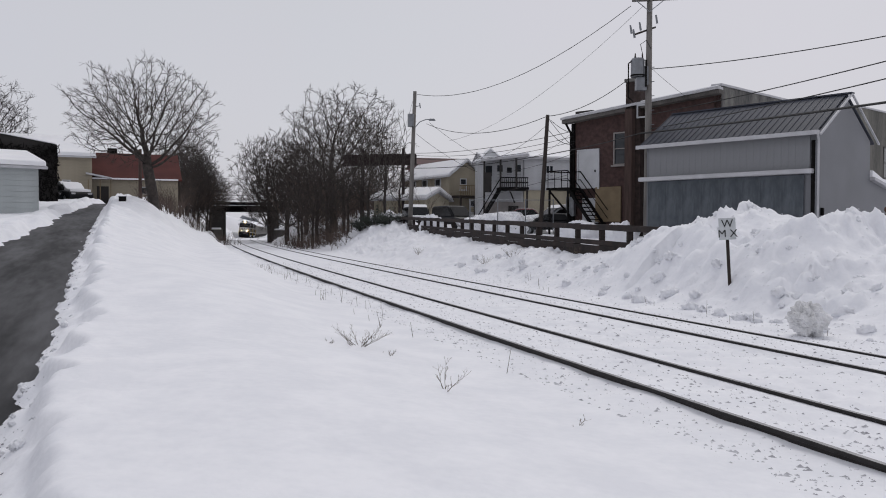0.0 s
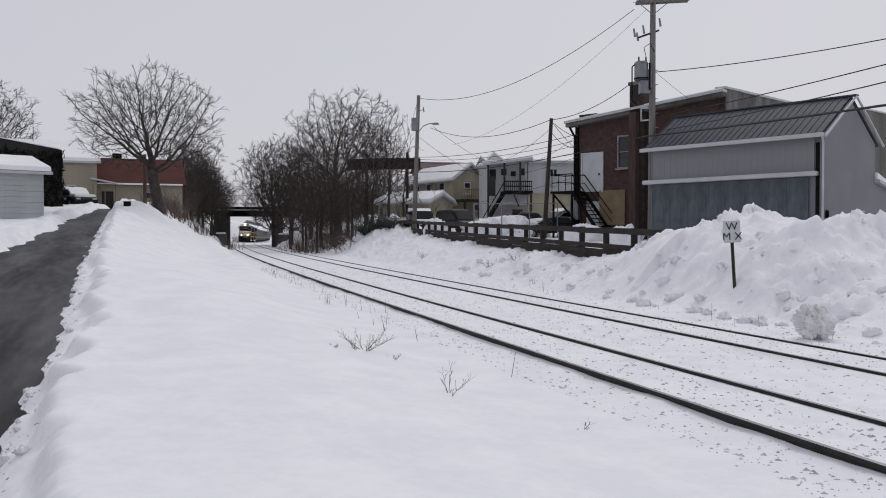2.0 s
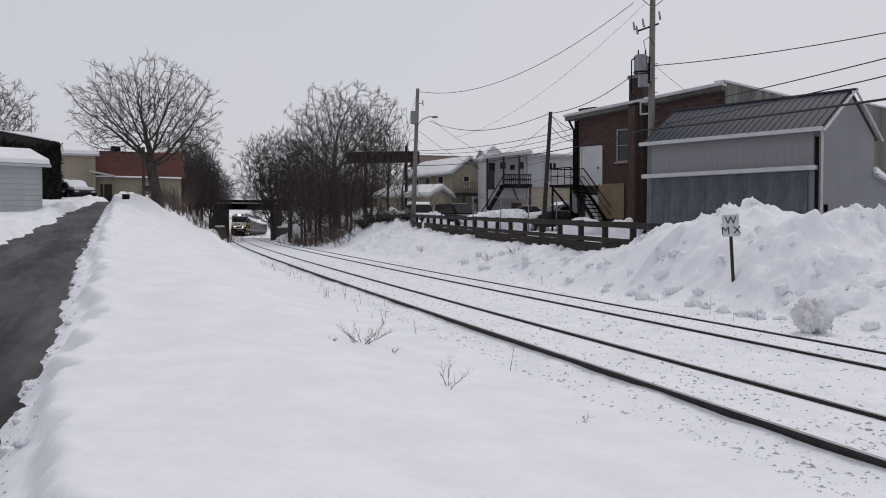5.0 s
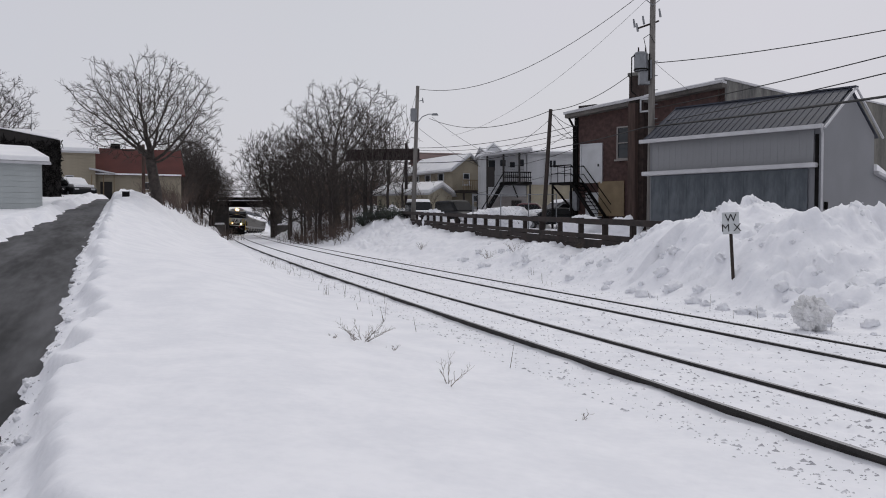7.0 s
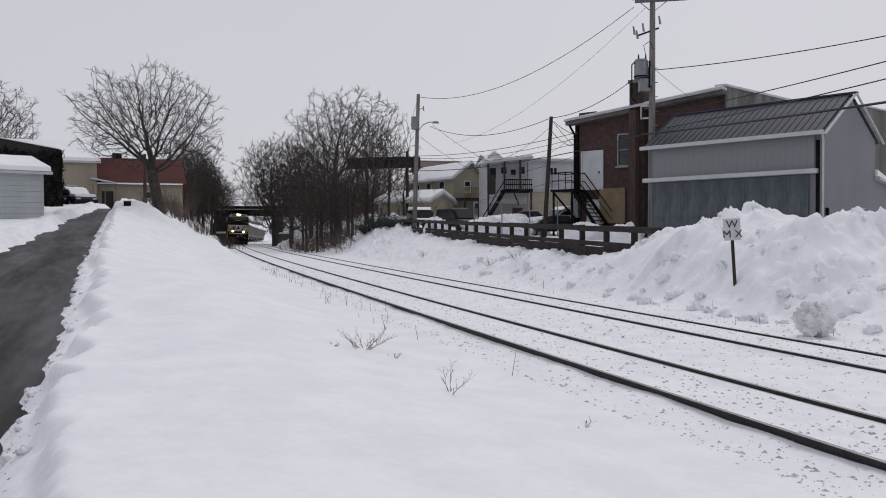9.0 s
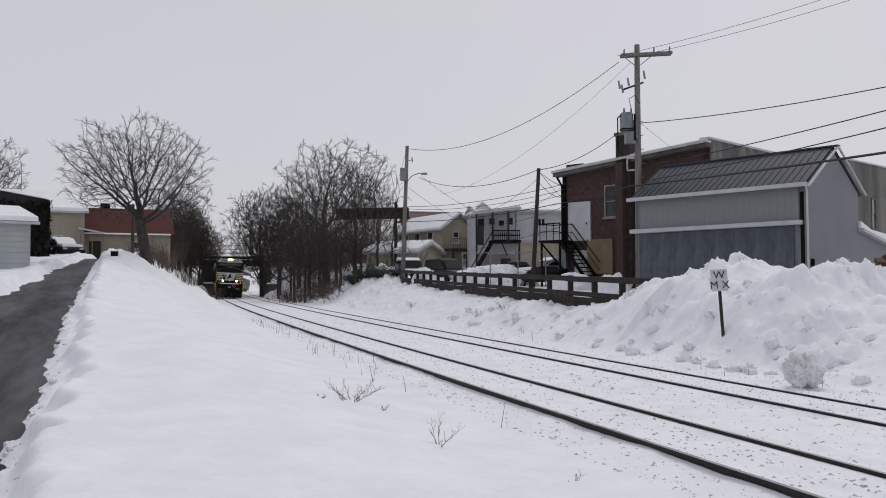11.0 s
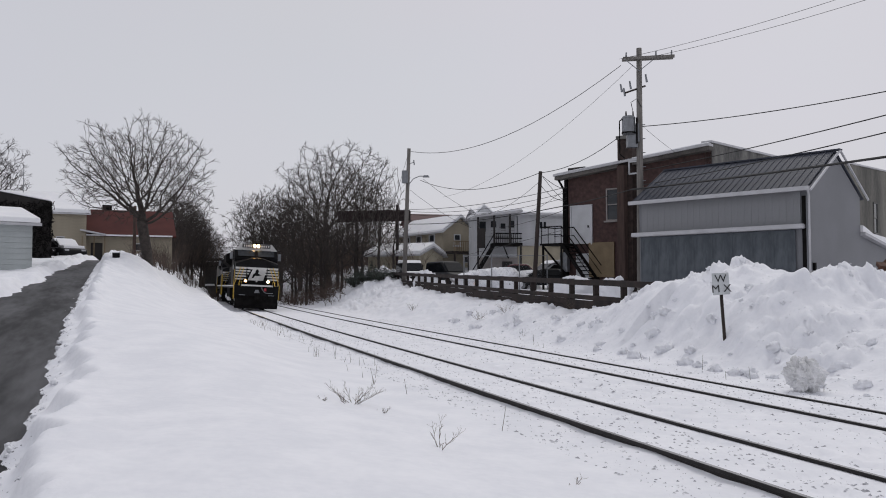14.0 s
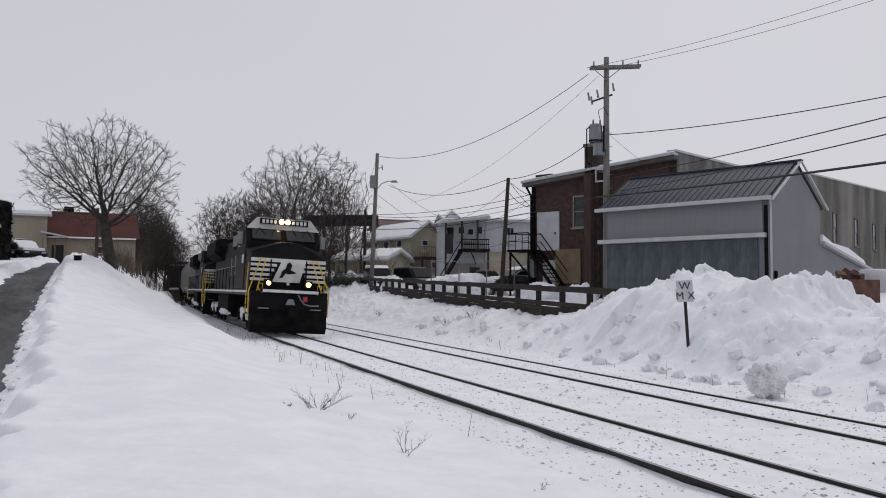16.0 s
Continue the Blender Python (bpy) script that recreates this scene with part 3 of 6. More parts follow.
def make_brick_building():
    p, q = (8.35, 50.5), (15.3, 44.1)
    m = frame_at(p, q)
    W = math.hypot(q[0] - p[0], q[1] - p[1])
    b = thing("brick_building", m, "old brown brick building with sloping cornice and stained side wall", "building")
    part("rear_wall", Shape().prism([(0, 1.2), (W, 1.2), (W, 9.35), (0, 8.55)], 0, 0.4), BRICK, b, "dark weathered brown brick")
    part("side_wall", Shape().box((0.2, 12, 4.9), (0.4, 23.5, 7.4)), BRICK, b)
    part("roof", Shape().prism([(0.2, 8.45), (W, 9.25), (W, 9.4), (0.2, 8.6)], 0.1, 24), ROOF_SNOW, b, "flat roof under snow")
    # cornice
    part("cornice", Shape().prism([(-0.55, 8.50), (W + 0.1, 9.30), (W + 0.1, 9.52), (-0.55, 8.72)], -0.55, 0.05), CONCRETE, b)
    part("fascia", Shape().prism([(-0.6, 8.72), (W + 0.1, 9.52), (W + 0.1, 9.66), (-0.6, 8.86)], -0.65, 0.0), TRIM, b, "pale cornice edge")
    part("snow_edge", Shape().prism([(-0.4, 8.86), (W, 9.66), (W, 9.72), (-0.4, 8.92)], -0.55, 0.6), ROOF_SNOW, b)
    part("roof_hatch", Shape().box((0.5, 0.8, 8.95), (1.2, 1.0, 0.7)), DARK_WALL, b)
    # taller front part, seen over the shed
    part("parapet_wall", Shape().prism([(0, 1.2), (56, 1.2), (56, 12.85), (26.5, 11.5), (22, 11.2), (15, 10.25), (0, 9.75)], -W, -W + 0.4, pose(0, 0, 0, 0, 0, 90)), STUCCO, b, "long stained stucco side wall with soot marks")
    part("sooty_wall", Shape().prism([(-0.01, 8.2), (15, 8.2), (15, 10.24), (-0.01, 9.74)], -W - 0.03, -W, pose(0, 0, 0, 0, 0, 90)), DARK_STONE, b, "soot-dark upper wall")
    part("parapet_end", Shape().box((W - 0.2, 0.45, 9.0), (0.4, 0.3, 1.4)), DARK_STONE, b)
    part("coping", Shape().prism([(-0.2, 9.74), (15, 10.24), (22, 11.19), (26.5, 11.49), (56, 12.84), (56, 12.96), (26.5, 11.61), (22, 11.31), (15, 10.36), (-0.2, 9.86)], -W - 0.1, -W + 0.5, pose(0, 0, 0, 0, 0, 90)), TRIM, b)
    for y in (33, 40.5, 48, 54):
        window_unit("window", 1.15, 2.5, b, pose(W + 0.03, y, 7.6, 0, 0, 90), True, DARK_STONE)
    # door, window, panels of the rear wall
    d = part("door", Shape().box((1.08, -0.04, 5.6), (1.36, 0.09, 2.3)), WHITE, b, "white upper-floor door")
    part("door_handle", Shape().box((1.6, -0.12, 5.5), (0.05, 0.08, 0.14)), BLACK, d)
    part("door_frame", Shape().box((0.34, -0.06, 5.6), (0.1, 0.12, 2.4)).box((1.82, -0.06, 5.6), (0.1, 0.12, 2.4)).box((1.08, -0.06, 6.8), (1.58, 0.12, 0.1)), WHITE, d)
    window_unit("window", 0.72, 1.8, b, pose(3.28, -0.04, 6.75), True, STONE_TRIM)
    part("lower_door", Shape().box((1.25, -0.05, 2.85), (1.1, 0.1, 2.0)), WHITE, b, "white ground-floor door")
    part("lower_panel", Shape().box((2.5, -0.06, 3.45), (1.75, 0.1, 2.1)), TAN, b, "tan painted lower wall")
    part("corner_board", Shape().box((0.0, -0.05, 4.9), (0.2, 0.2, 7.2)), BLACK_MATT, b)
    part("downpipe", Shape().path([(-0.4, -0.3, 8.5), (-0.1, -0.2, 7.9), (-0.1, -0.2, 1.5)], 0.07), BLACK_MATT, b)
    part("meter_box", Shape().box((0.0, -0.28, 3.35), (0.55, 0.3, 1.2)), GALV, b)
    c = part("chimney", Shape().box((4.4, -0.25, 5.9), (0.95, 0.6, 9.2)), SOOTY_BRICK, b, "brown brick chimney")
    part("chimney_cap", Shape().box((4.4, -0.25, 10.62), (1.08, 0.74, 0.2)), DARK_STONE, c)
    part("vent_frame", Shape().box((4.95, -0.62, 9.1), (0.5, 0.06, 0.09)).box((4.95, -0.62, 8.4), (0.5, 0.06, 0.09)).box((4.72, -0.62, 8.75), (0.08, 0.06, 0.75)), WHITE, c)
    part("pilaster", Shape().box((4.32, -0.75, 5.0), (0.46, 0.4, 7.8)), BROWN_POST, b, "brown boxed timber post")
    # rear stairs
    st = thing("metal_stairs", m, "black steel fire stairs with a railed landing", "stairs")
    part("landing", Shape().box((-0.2, -0.8, 4.42), (1.6, 1.5, 0.12)), BLACK_MATT, st)
    part("landing_post", Shape().box((-0.85, -1.4, 2.9), (0.1, 0.1, 3.0)), BLACK_MATT, st)
    part("landing_post", Shape().box((0.5, -1.4, 2.9), (0.1, 0.1, 3.0)), BLACK_MATT, st)
    part("brace", Shape().tube((-0.85, -1.4, 4.3), (0.4, -0.2, 2.2), 0.06, n=4), BLACK_MATT, st)
    for y in (-1.5, -0.1):
        part("handrail", Shape().path([(-0.9, y, 5.5), (0.55, y, 5.5), (2.5, y, 3.1)], 0.035), BLACK_MATT, st)
        part("midrail", Shape().path([(-0.9, y, 5.0), (0.55, y, 5.0), (2.5, y, 2.6)], 0.025), BLACK_MATT, st)
        part("stringer", Shape().tube((0.58, y, 4.4), (2.62, y, 1.75), 0.11, n=4), BLACK_MATT, st)
    part("handrail", Shape().path([(-0.9, -1.5, 5.5), (-0.9, -0.1, 5.5)], 0.035), BLACK_MATT, st)
    for x in (-0.9, -0.4, 0.1, 0.55):
        part("baluster", Shape().tube((x, -1.5, 4.4), (x, -1.5, 5.5), 0.025, n=5), BLACK_MATT, st)
    for i in range(11):
        part("tread", Shape().box((0.68 + 0.187 * i, -0.8, 4.22 - 0.24 * i), (0.27, 1.35, 0.05)), BLACK_MATT, st)


make_shed()
make_brick_building()


# ---- guard rail of the yard ----
def make_guard():
    g = thing("guard_rail", pose(0, 0, 0), "rusty brown steel guard rail on stacked beams at the yard edge", "guard rail")
    n = 23
    span = [21.6 + 2.17 * i for i in range(n)]

    def spot(u, dz, out=0.0):
        return Vector((*on_track(u, float(guard(u)) - out), float(lot(u)) + 0.17 + dz))

    post = Shape().box((0, 0, 0.22), (0.15, 0.18, 0.96)).mesh("post", RUST)
    for i, u in enumerate(span):
        a = spot(u, 0)
        d = spot(u + 1, 0) - a
        part("post", post, RUST, g, m=pose(*a, 0, 0, math.degrees(math.atan2(d.y, d.x))))
    for i, (a, b) in enumerate(zip(span, span[1:])):
        k = 0.012 * math.sin(i * 2.3)
        for dz, r, name in ((0.58 + k, 0.12, "top_beam"), (0.02, 0.10, "lower_beam"), (-0.19 + k, 0.12, "wall_beam"), (-0.40 - k, 0.12, "wall_beam")):
            part(name, Shape().tube(spot(a - 0.06, dz, 0.1), spot(b + 0.06, dz, 0.1), r * 1.2, n=4), RUST, g)


make_guard()


# ---- bare trees ----
def sprout(seed, path, blobs, count, pace=0.25, kill=0.55, reach=3.0, rounds=90):
    """Nodes and parents of a leafless tree that grows from a bole along the path into the rounded blobs of its crown."""
    rng = np.random.default_rng(seed)
    aims = []
    for share, (cx, cy, cz), (rx, ry, rz) in blobs:
        d = rng.normal(size=(int(count * share), 3))
        d /= np.linalg.norm(d, axis=1)[:, None]
        d *= (rng.random(len(d)) ** 0.42)[:, None]
        d *= (1 + 0.16 * np.sin(d[:, :1] * 7 + d[:, 2:] * 9 + seed))
        aims.append(d * (rx, ry, rz) + (cx, cy, cz))
    aims = np.concatenate(aims)
    nodes, up = [], []
    for a, b in zip(path, path[1:]):
        a, b = np.array(a, float), np.array(b, float)
        n = max(1, int(np.linalg.norm(b - a) / pace))
        for i in range(n):
            up.append(len(nodes) - 1)
            nodes.append(a + (b - a) * (i + 1) / n)
    near, dist = np.zeros(len(aims), int), np.full(len(aims), 1e9)
    fresh = list(range(len(nodes)))
    live = np.ones(len(aims), bool)
    for turn in range(rounds):
        for k in fresh:
            d = np.linalg.norm(aims - nodes[k], axis=1)
            m = d < dist
            near[m], dist[m] = k, d[m]
        live &= dist > kill
        pull = live & (dist < reach * (3.5 if turn < 14 else 1))
        if not pull.any():
            break
        fresh, sums = [], {}
        for k in np.unique(near[pull]):
            v = aims[pull & (near == k)] - nodes[k]
            d = (v / np.linalg.norm(v, axis=1)[:, None]).sum(axis=0)
            back = nodes[k] - nodes[up[k]] if up[k] >= 0 else np.array((0, 0, 1.0))
            d = d / (np.linalg.norm(d) + 1e-6) + 0.75 * back / (np.linalg.norm(back) + 1e-6) + rng.normal(size=3) * 0.16
            sums[int(k)] = nodes[k] + pace * d / (np.linalg.norm(d) + 1e-6)
        for k, q in sums.items():
            up.append(k)
            fresh.append(len(nodes))
            nodes.append(q)
    return np.array(nodes), up, rng


def grow(seed, path, blobs, count, stem, fine=0.012, twig=0.45, tufts=3, pace=0.25, kill=0.55, thick=0.5):
    """Trunk, branchwork and twigs of one leafless tree."""
    nodes, up, rng = sprout(seed, path, blobs, count, pace, kill)
    n = len(nodes)
    flow, kids = np.zeros(n), np.zeros(n, int)
    for k in range(n - 1, -1, -1):
        flow[k] = max(flow[k], 1.0)
        if up[k] >= 0:
            flow[up[k]] += flow[k] + 0.02
            kids[up[k]] += 1
    width = [max(fine, float(stem * q)) for q in (flow / flow[0]) ** 0.53]
    trunk, wood, twigs = Shape(), Shape(), Shape()
    first = Vector(path[0])
    for k in range(n):
        a = Vector(nodes[up[k]]) if up[k] >= 0 else first
        ra = width[up[k]] if up[k] >= 0 else width[k] * 1.35
        heavy = width[k] > stem * 0.42
        sink = trunk if heavy else wood
        sink.tube(a, Vector(nodes[k]), min(ra, width[k] * 1.25), width[k], 9 if heavy else 5 if width[k] > 3 * fine else 3, False)
        if width[k] < fine * 2.2:
            d = (Vector(nodes[k]) - a).normalized()
            for _ in range(tufts if not kids[k] else int(rng.random() < thick)):
                e = (d + Vector(rng.uniform(-1, 1, 3)) * 0.62 + Vector((0, 0, 0.15))).normalized()
                p, size = Vector(nodes[k]), twig * rng.uniform(0.5, 1.25)
                q = p + e * size * 0.5
                r = q + (e + Vector(rng.uniform(-1, 1, 3)) * 0.3).normalized() * size * 0.5
                twigs.tube(p, q, fine * 0.8, fine * 0.62, 3, False).tube(q, r, fine * 0.62, fine * 0.35, 3, False)
                for _ in range(2):
                    f = (e + Vector(rng.uniform(-1, 1, 3)) * 0.7).normalized()
                    g = p.lerp(q, rng.uniform(0.5, 1.0))
                    twigs.tube(g, g + f * size * 0.45, fine * 0.55, fine * 0.3, 3, False)
    return trunk, wood, twigs


def make_tree(label, *spec, **more):
    trunk, wood, twigs = grow(*spec, **more)
    t = thing("bare_tree", pose(0, 0, 0), label, "tree", "bare trees")
    part("trunk", trunk, BARK, t, smooth=True)
    part("branchwork", wood, BARK, t)
    part("crown", twigs, TWIG, t)
    return t


def stand(x, y, sink=0.1):
    return x, y, ground_at(x, y) - sink


def make_brush(seed, stems, height, width):
    rnd, s = random.Random(seed), Shape()
    for _ in range(stems):
        p = Vector((rnd.gauss(0, width * 0.28), rnd.gauss(0, width * 0.28), -0.3))
        d = Vector((p.x * 0.10 + rnd.uniform(-0.3, 0.3), p.y * 0.10 + rnd.uniform(-0.3, 0.3), 1)).normalized()
        r, h = rnd.uniform(0.018, 0.034), height * rnd.uniform(0.4, 1.0)
        for i in range(5):
            q = p + d * (h / 5)
            s.tube(p, q, r, r * 0.75, 3, False)
            for _ in range(3 if i else 1):
                e = (d + Vector((rnd.uniform(-1, 1), rnd.uniform(-1, 1), rnd.uniform(-0.3, 0.7))) * 0.8).normalized()
                m = q + e * h * rnd.uniform(0.08, 0.18)
                s.tube(q, m, r * 0.6, r * 0.4, 3, False)
                for _ in range(2):
                    f = (e + Vector((rnd.uniform(-1, 1), rnd.uniform(-1, 1), rnd.uniform(-0.3, 0.7))) * 0.8).normalized()
                    s.tube(m, m + f * h * rnd.uniform(0.05, 0.12), r * 0.4, r * 0.25, 3, False)
            p, r = q, r * 0.75
            d = (d + Vector((rnd.uniform(-1, 1), rnd.uniform(-1, 1), 0.1)) * 0.22).normalized()
    t = thing("brush", pose(0, 0, 0), "dense leafless brown brush on the snowy bank", "brush", "trackside brush")
    part("thicket", s, BRUSH, t)
    return t


def make_evergreen(seed, width, height):
    """A low evergreen shrub of many small leaf sprays."""
    rnd, t = random.Random(seed), thing("evergreen_shrub", pose(0, 0, 0), "low dark evergreen shrub dusted with snow on the bank", "shrub", "evergreen shrubs")
    leaf, stems = Shape(), Shape()
    for _ in range(46):
        a, f = rnd.uniform(0, 6.28), rnd.random() ** 0.5
        top = Vector((math.cos(a) * f * width, math.sin(a) * f * width, height * rnd.uniform(0.35, 1.0) * (1.1 - 0.6 * f)))
        foot = Vector((top.x * 0.3, top.y * 0.3, -0.2))
        stems.tube(foot, top, 0.03, 0.012, 3, False)
        for _ in range(26):
            p = foot.lerp(top, rnd.uniform(0.35, 1.05)) + Vector((rnd.gauss(0, 0.16), rnd.gauss(0, 0.16), rnd.gauss(0, 0.12)))
            d = Vector((rnd.uniform(-1, 1), rnd.uniform(-1, 1), rnd.uniform(-0.7, 0.4))).normalized() * rnd.uniform(0.12, 0.24)
            w = d.orthogonal().normalized() * 0.05
            k = len(leaf.v)
            leaf.v += [tuple(p), tuple(p + d * 0.5 + w), tuple(p + d), tuple(p + d * 0.5 - w)]
            leaf.f.append((k, k + 1, k + 2, k + 3))
    part("stems", stems, BARK, t)
    part("foliage", leaf, EVERGREEN, t)
    return t


def make_trees():
    big = make_tree("broad bare tree with a thick leaning trunk on a snowbank", 11, [(0, 0, -0.5), (-0.2, 0, 1.2), (-0.5, 0, 2.9)],
                    ((0.62, (-0.9, 0, 5.9), (4.1, 3.8, 2.85)), (0.2, (-2.5, 0, 5.2), (2.4, 2.2, 1.8)), (0.18, (1.5, 0, 5.3), (2.1, 2.1, 2.3))), 3600, 0.31, fine=0.0125, twig=0.5, tufts=2, pace=0.19, kill=0.32, thick=0.45)
    big.matrix_basis = pose(-16.84, 48.0, 2.85)
    tall = make_tree("tall bare tree with spreading limbs on the railway bank", 23, [(0, 0, -0.6), (-0.3, 0, 3.0), (-0.5, 0, 5.6)],
                     ((0.6, (0.6, 0, 10.8), (6.0, 5.2, 4.9)), (0.25, (3.4, 0, 8.2), (3.4, 3.2, 3.4)), (0.15, (-3.0, 0, 9.2), (2.8, 2.8, 2.6))), 2600, 0.42, fine=0.021, twig=0.9, tufts=3, pace=0.3, kill=0.48, thick=0.35)
    tall.matrix_basis = pose(*stand(-11.4, 88.0), 0, 0, 0)
    fan = make_tree("slender many-limbed bare tree on the railway bank", 37, [(0, 0, -0.6), (0, 0, 1.6)],
                    ((0.6, (0, 0, 10.2), (5.6, 5.0, 5.4)), (0.4, (0, 0, 6.6), (4.6, 4.2, 4.2))), 2800, 0.36, fine=0.027, twig=0.95, tufts=3, pace=0.32, kill=0.5, thick=0.4)
    fan.matrix_basis = pose(*stand(-24.4, 116.0), 0, 0, 60)
    young = make_tree("slim bare sapling among the brush on the bank", 41, [(0, 0, -0.5), (0.1, 0, 1.4)],
                      ((0.55, (0, 0, 6.2), (2.2, 2.1, 3.4)), (0.45, (0.2, 0, 4.0), (1.9, 1.8, 2.4))), 560, 0.14, fine=0.019, twig=0.7, tufts=2, pace=0.3, kill=0.5, thick=0.3)
    young.matrix_basis = pose(*stand(-6.6, 73.5), 0, 0, 0)
    for x, y, turn, k, src in ((-27.0, 130, 200, 0.8, fan), (-17.5, 106, 310, 0.82, fan), (-50, 178, 30, 0.7, tall), (-56, 190, 80, 0.8, fan),
                               (-35.0, 112, 15, 0.76, fan), (-33.2, 106, 95, 0.6, fan), (-37.6, 126, 120, 0.62, fan), (-43.6, 76, 40, 0.74, tall), (-34.0, 118, 210, 0.6, fan), (-36.8, 121, 275, 0.66, fan), (-37.0, 130, 160, 0.6, fan),
                               (-8.6, 75.0, 20, 1.0, young), (-10.4, 77.0, 130, 0.95, young), (-4.9, 72.5, 220, 0.85, young),
                               (-12.6, 80.0, 300, 0.9, young), (-14.4, 84.0, 50, 0.95, young), (-7.6, 79.5, 250, 1.2, young), (-7.4, 75.6, 15, 1.1, young), (-9.6, 80.5, 75, 1.25, young), (-11.4, 82.5, 165, 1.35, young), (-13.0, 86.0, 225, 1.4, young), (-3.7, 73.0, 345, 0.75, young), (-21.2, 112.0, 190, 0.9, fan), (-5.2, 79.0, 110, 1.15, young), (-15.8, 90.0, 10, 1.0, young), (-18.4, 97.0, 200, 1.0, young),
                               (-27.0, 84, 60, 0.7, young), (-29.5, 92, 150, 0.85, young), (-31.4, 99, 240, 0.9, young)):
        copy_thing(src, pose(*stand(x, y), 0, 0, turn) @ Matrix.Scale(k, 4))
    brush = make_brush(5, 46, 4.0, 5.6)
    brush.matrix_basis = pose(*stand(-12.0, 84.0))
    thin = make_brush(8, 26, 2.2, 3.2)
    thin.matrix_basis = pose(*stand(-25.5, 76.0))
    spots = [(83, 14.0, 0.9), (89, 14, 1.1), (92, 12.2, 1.0), (95, 13.4, 1.3), (98, 12.2, 1.2), (102, 13, 1.4), (106, 12, 1.3), (110, 13.5, 1.4), (115, 12.2, 1.3), (122, 13, 1.3), (87, 13, 1.0), (91, 15.5, 1.3), (99, 14.6, 1.5), (80, 16.5, 0.9), (130, 13, 1.4), (94, 14, 1.5), (103, 14.4, 1.6), (108, 13.6, 1.6), (113, 14, 1.6), (72, 15.2, 0.8), (76, 15.6, 0.9), (133, -9.5, 1.3), (136, -12, 1.5), (128, -11, 1.4), (122, -12, 1.4), (134, 14.5, 1.5), (137, 17, 1.6), (116, -12, 1.3), (97, 16, 1.4),
             (96, -7.6, 0.8), (101, -7.2, 0.9), (106, -8, 1.0), (111, -7.2, 1.0), (117, -7.6, 1.1), (123, -7.4, 1.1), (129, -8, 1.1), (104, -10, 1.1), (114, -10, 1.2), (91, -7.4, 0.7), (120, -10, 1.2), (130, -6.2, 1.2), (133, -5.6, 1.3), (126, -6.2, 1.2), (136, -6.0, 1.5), (131, -9, 1.6), (125, -9.5, 1.5), (119, -8.6, 1.5), (112, -9.2, 1.4), (107, -10.5, 1.4)]
    for i, (u, off, k) in enumerate(spots):
        x, y = on_track(u, off)
        copy_thing(brush, pose(*stand(x, y), 0, 0, 47 * i) @ Matrix.Scale(k, 4))
    for i, (x, y) in enumerate(((-23.4, 70), (-27, 82), (-22, 66), (-26, 86), (-21.0, 62), (-12.4, 76.5), (-9.6, 74), (-14.5, 82), (-24.5, 79), (-13.2, 79), (-11.4, 75.5), (-15.6, 86), (-8.0, 77), (-16.4, 91), (-24.2, 90), (-25.4, 94), (-20.4, 58), (-19.2, 54.5))):
        copy_thing(thin, pose(*stand(x, y), 0, 0, 61 * i))
    for i in range(14):
        x, y = on_track(68 + 2.1 * i, 8.2 + 1.9 * ((i * 0.37) % 1))
        copy_thing(thin, pose(*stand(x, y, -0.15), 62 + 9 * (i % 3), 0, 190 + 23 * i))
    shrub_a = make_evergreen(3, 1.3, 2.0)
    shrub_a.matrix_basis = pose(*stand(-5.6, 70.0))
    for x, y, k in ((-4.4, 69.0, 0.8), (-3.4, 68.6, 0.6), (-6.8, 71.5, 0.8)):
        copy_thing(shrub_a, pose(*stand(x, y), 0, 0, 90 * k) @ Matrix.Scale(k, 4))


make_trees()


def make_far_woods():
    """Distant wooded rise, far behind everything else."""
    rnd, s = random.Random(9), Shape()
    for i in range(900):
        a = radians(rnd.uniform(-60, 60))
        d = rnd.uniform(560, 760)
        x, y = d * math.sin(a), d * math.cos(a)
        h = rnd.uniform(5, 11) + 4 * noise.noise((a * 5, 0, 0))
        w = rnd.uniform(3, 7)
        k = len(s.v)
        for j in range(6):
            g = 1.047 * j
            s.v.append((x + w * math.cos(g), y + w * math.sin(g), -12))
        for j in range(6):
            g = 1.047 * j
            s.v.append((x + 0.8 * w * math.cos(g), y + 0.8 * w * math.sin(g), h * rnd.uniform(0.5, 0.8)))
        s.v.append((x, y, h))
        s.f += [(k + j, k + (j + 1) % 6, k + 6 + (j + 1) % 6, k + 6 + j) for j in range(6)] + [(k + 6 + j, k + 6 + (j + 1) % 6, k + 12) for j in range(6)]
    solo("far_woods", s, FAR_WOODS, "leafless woods along the horizon, coloured pale grey for haze", "woods", kind="stuff")


make_far_woods()


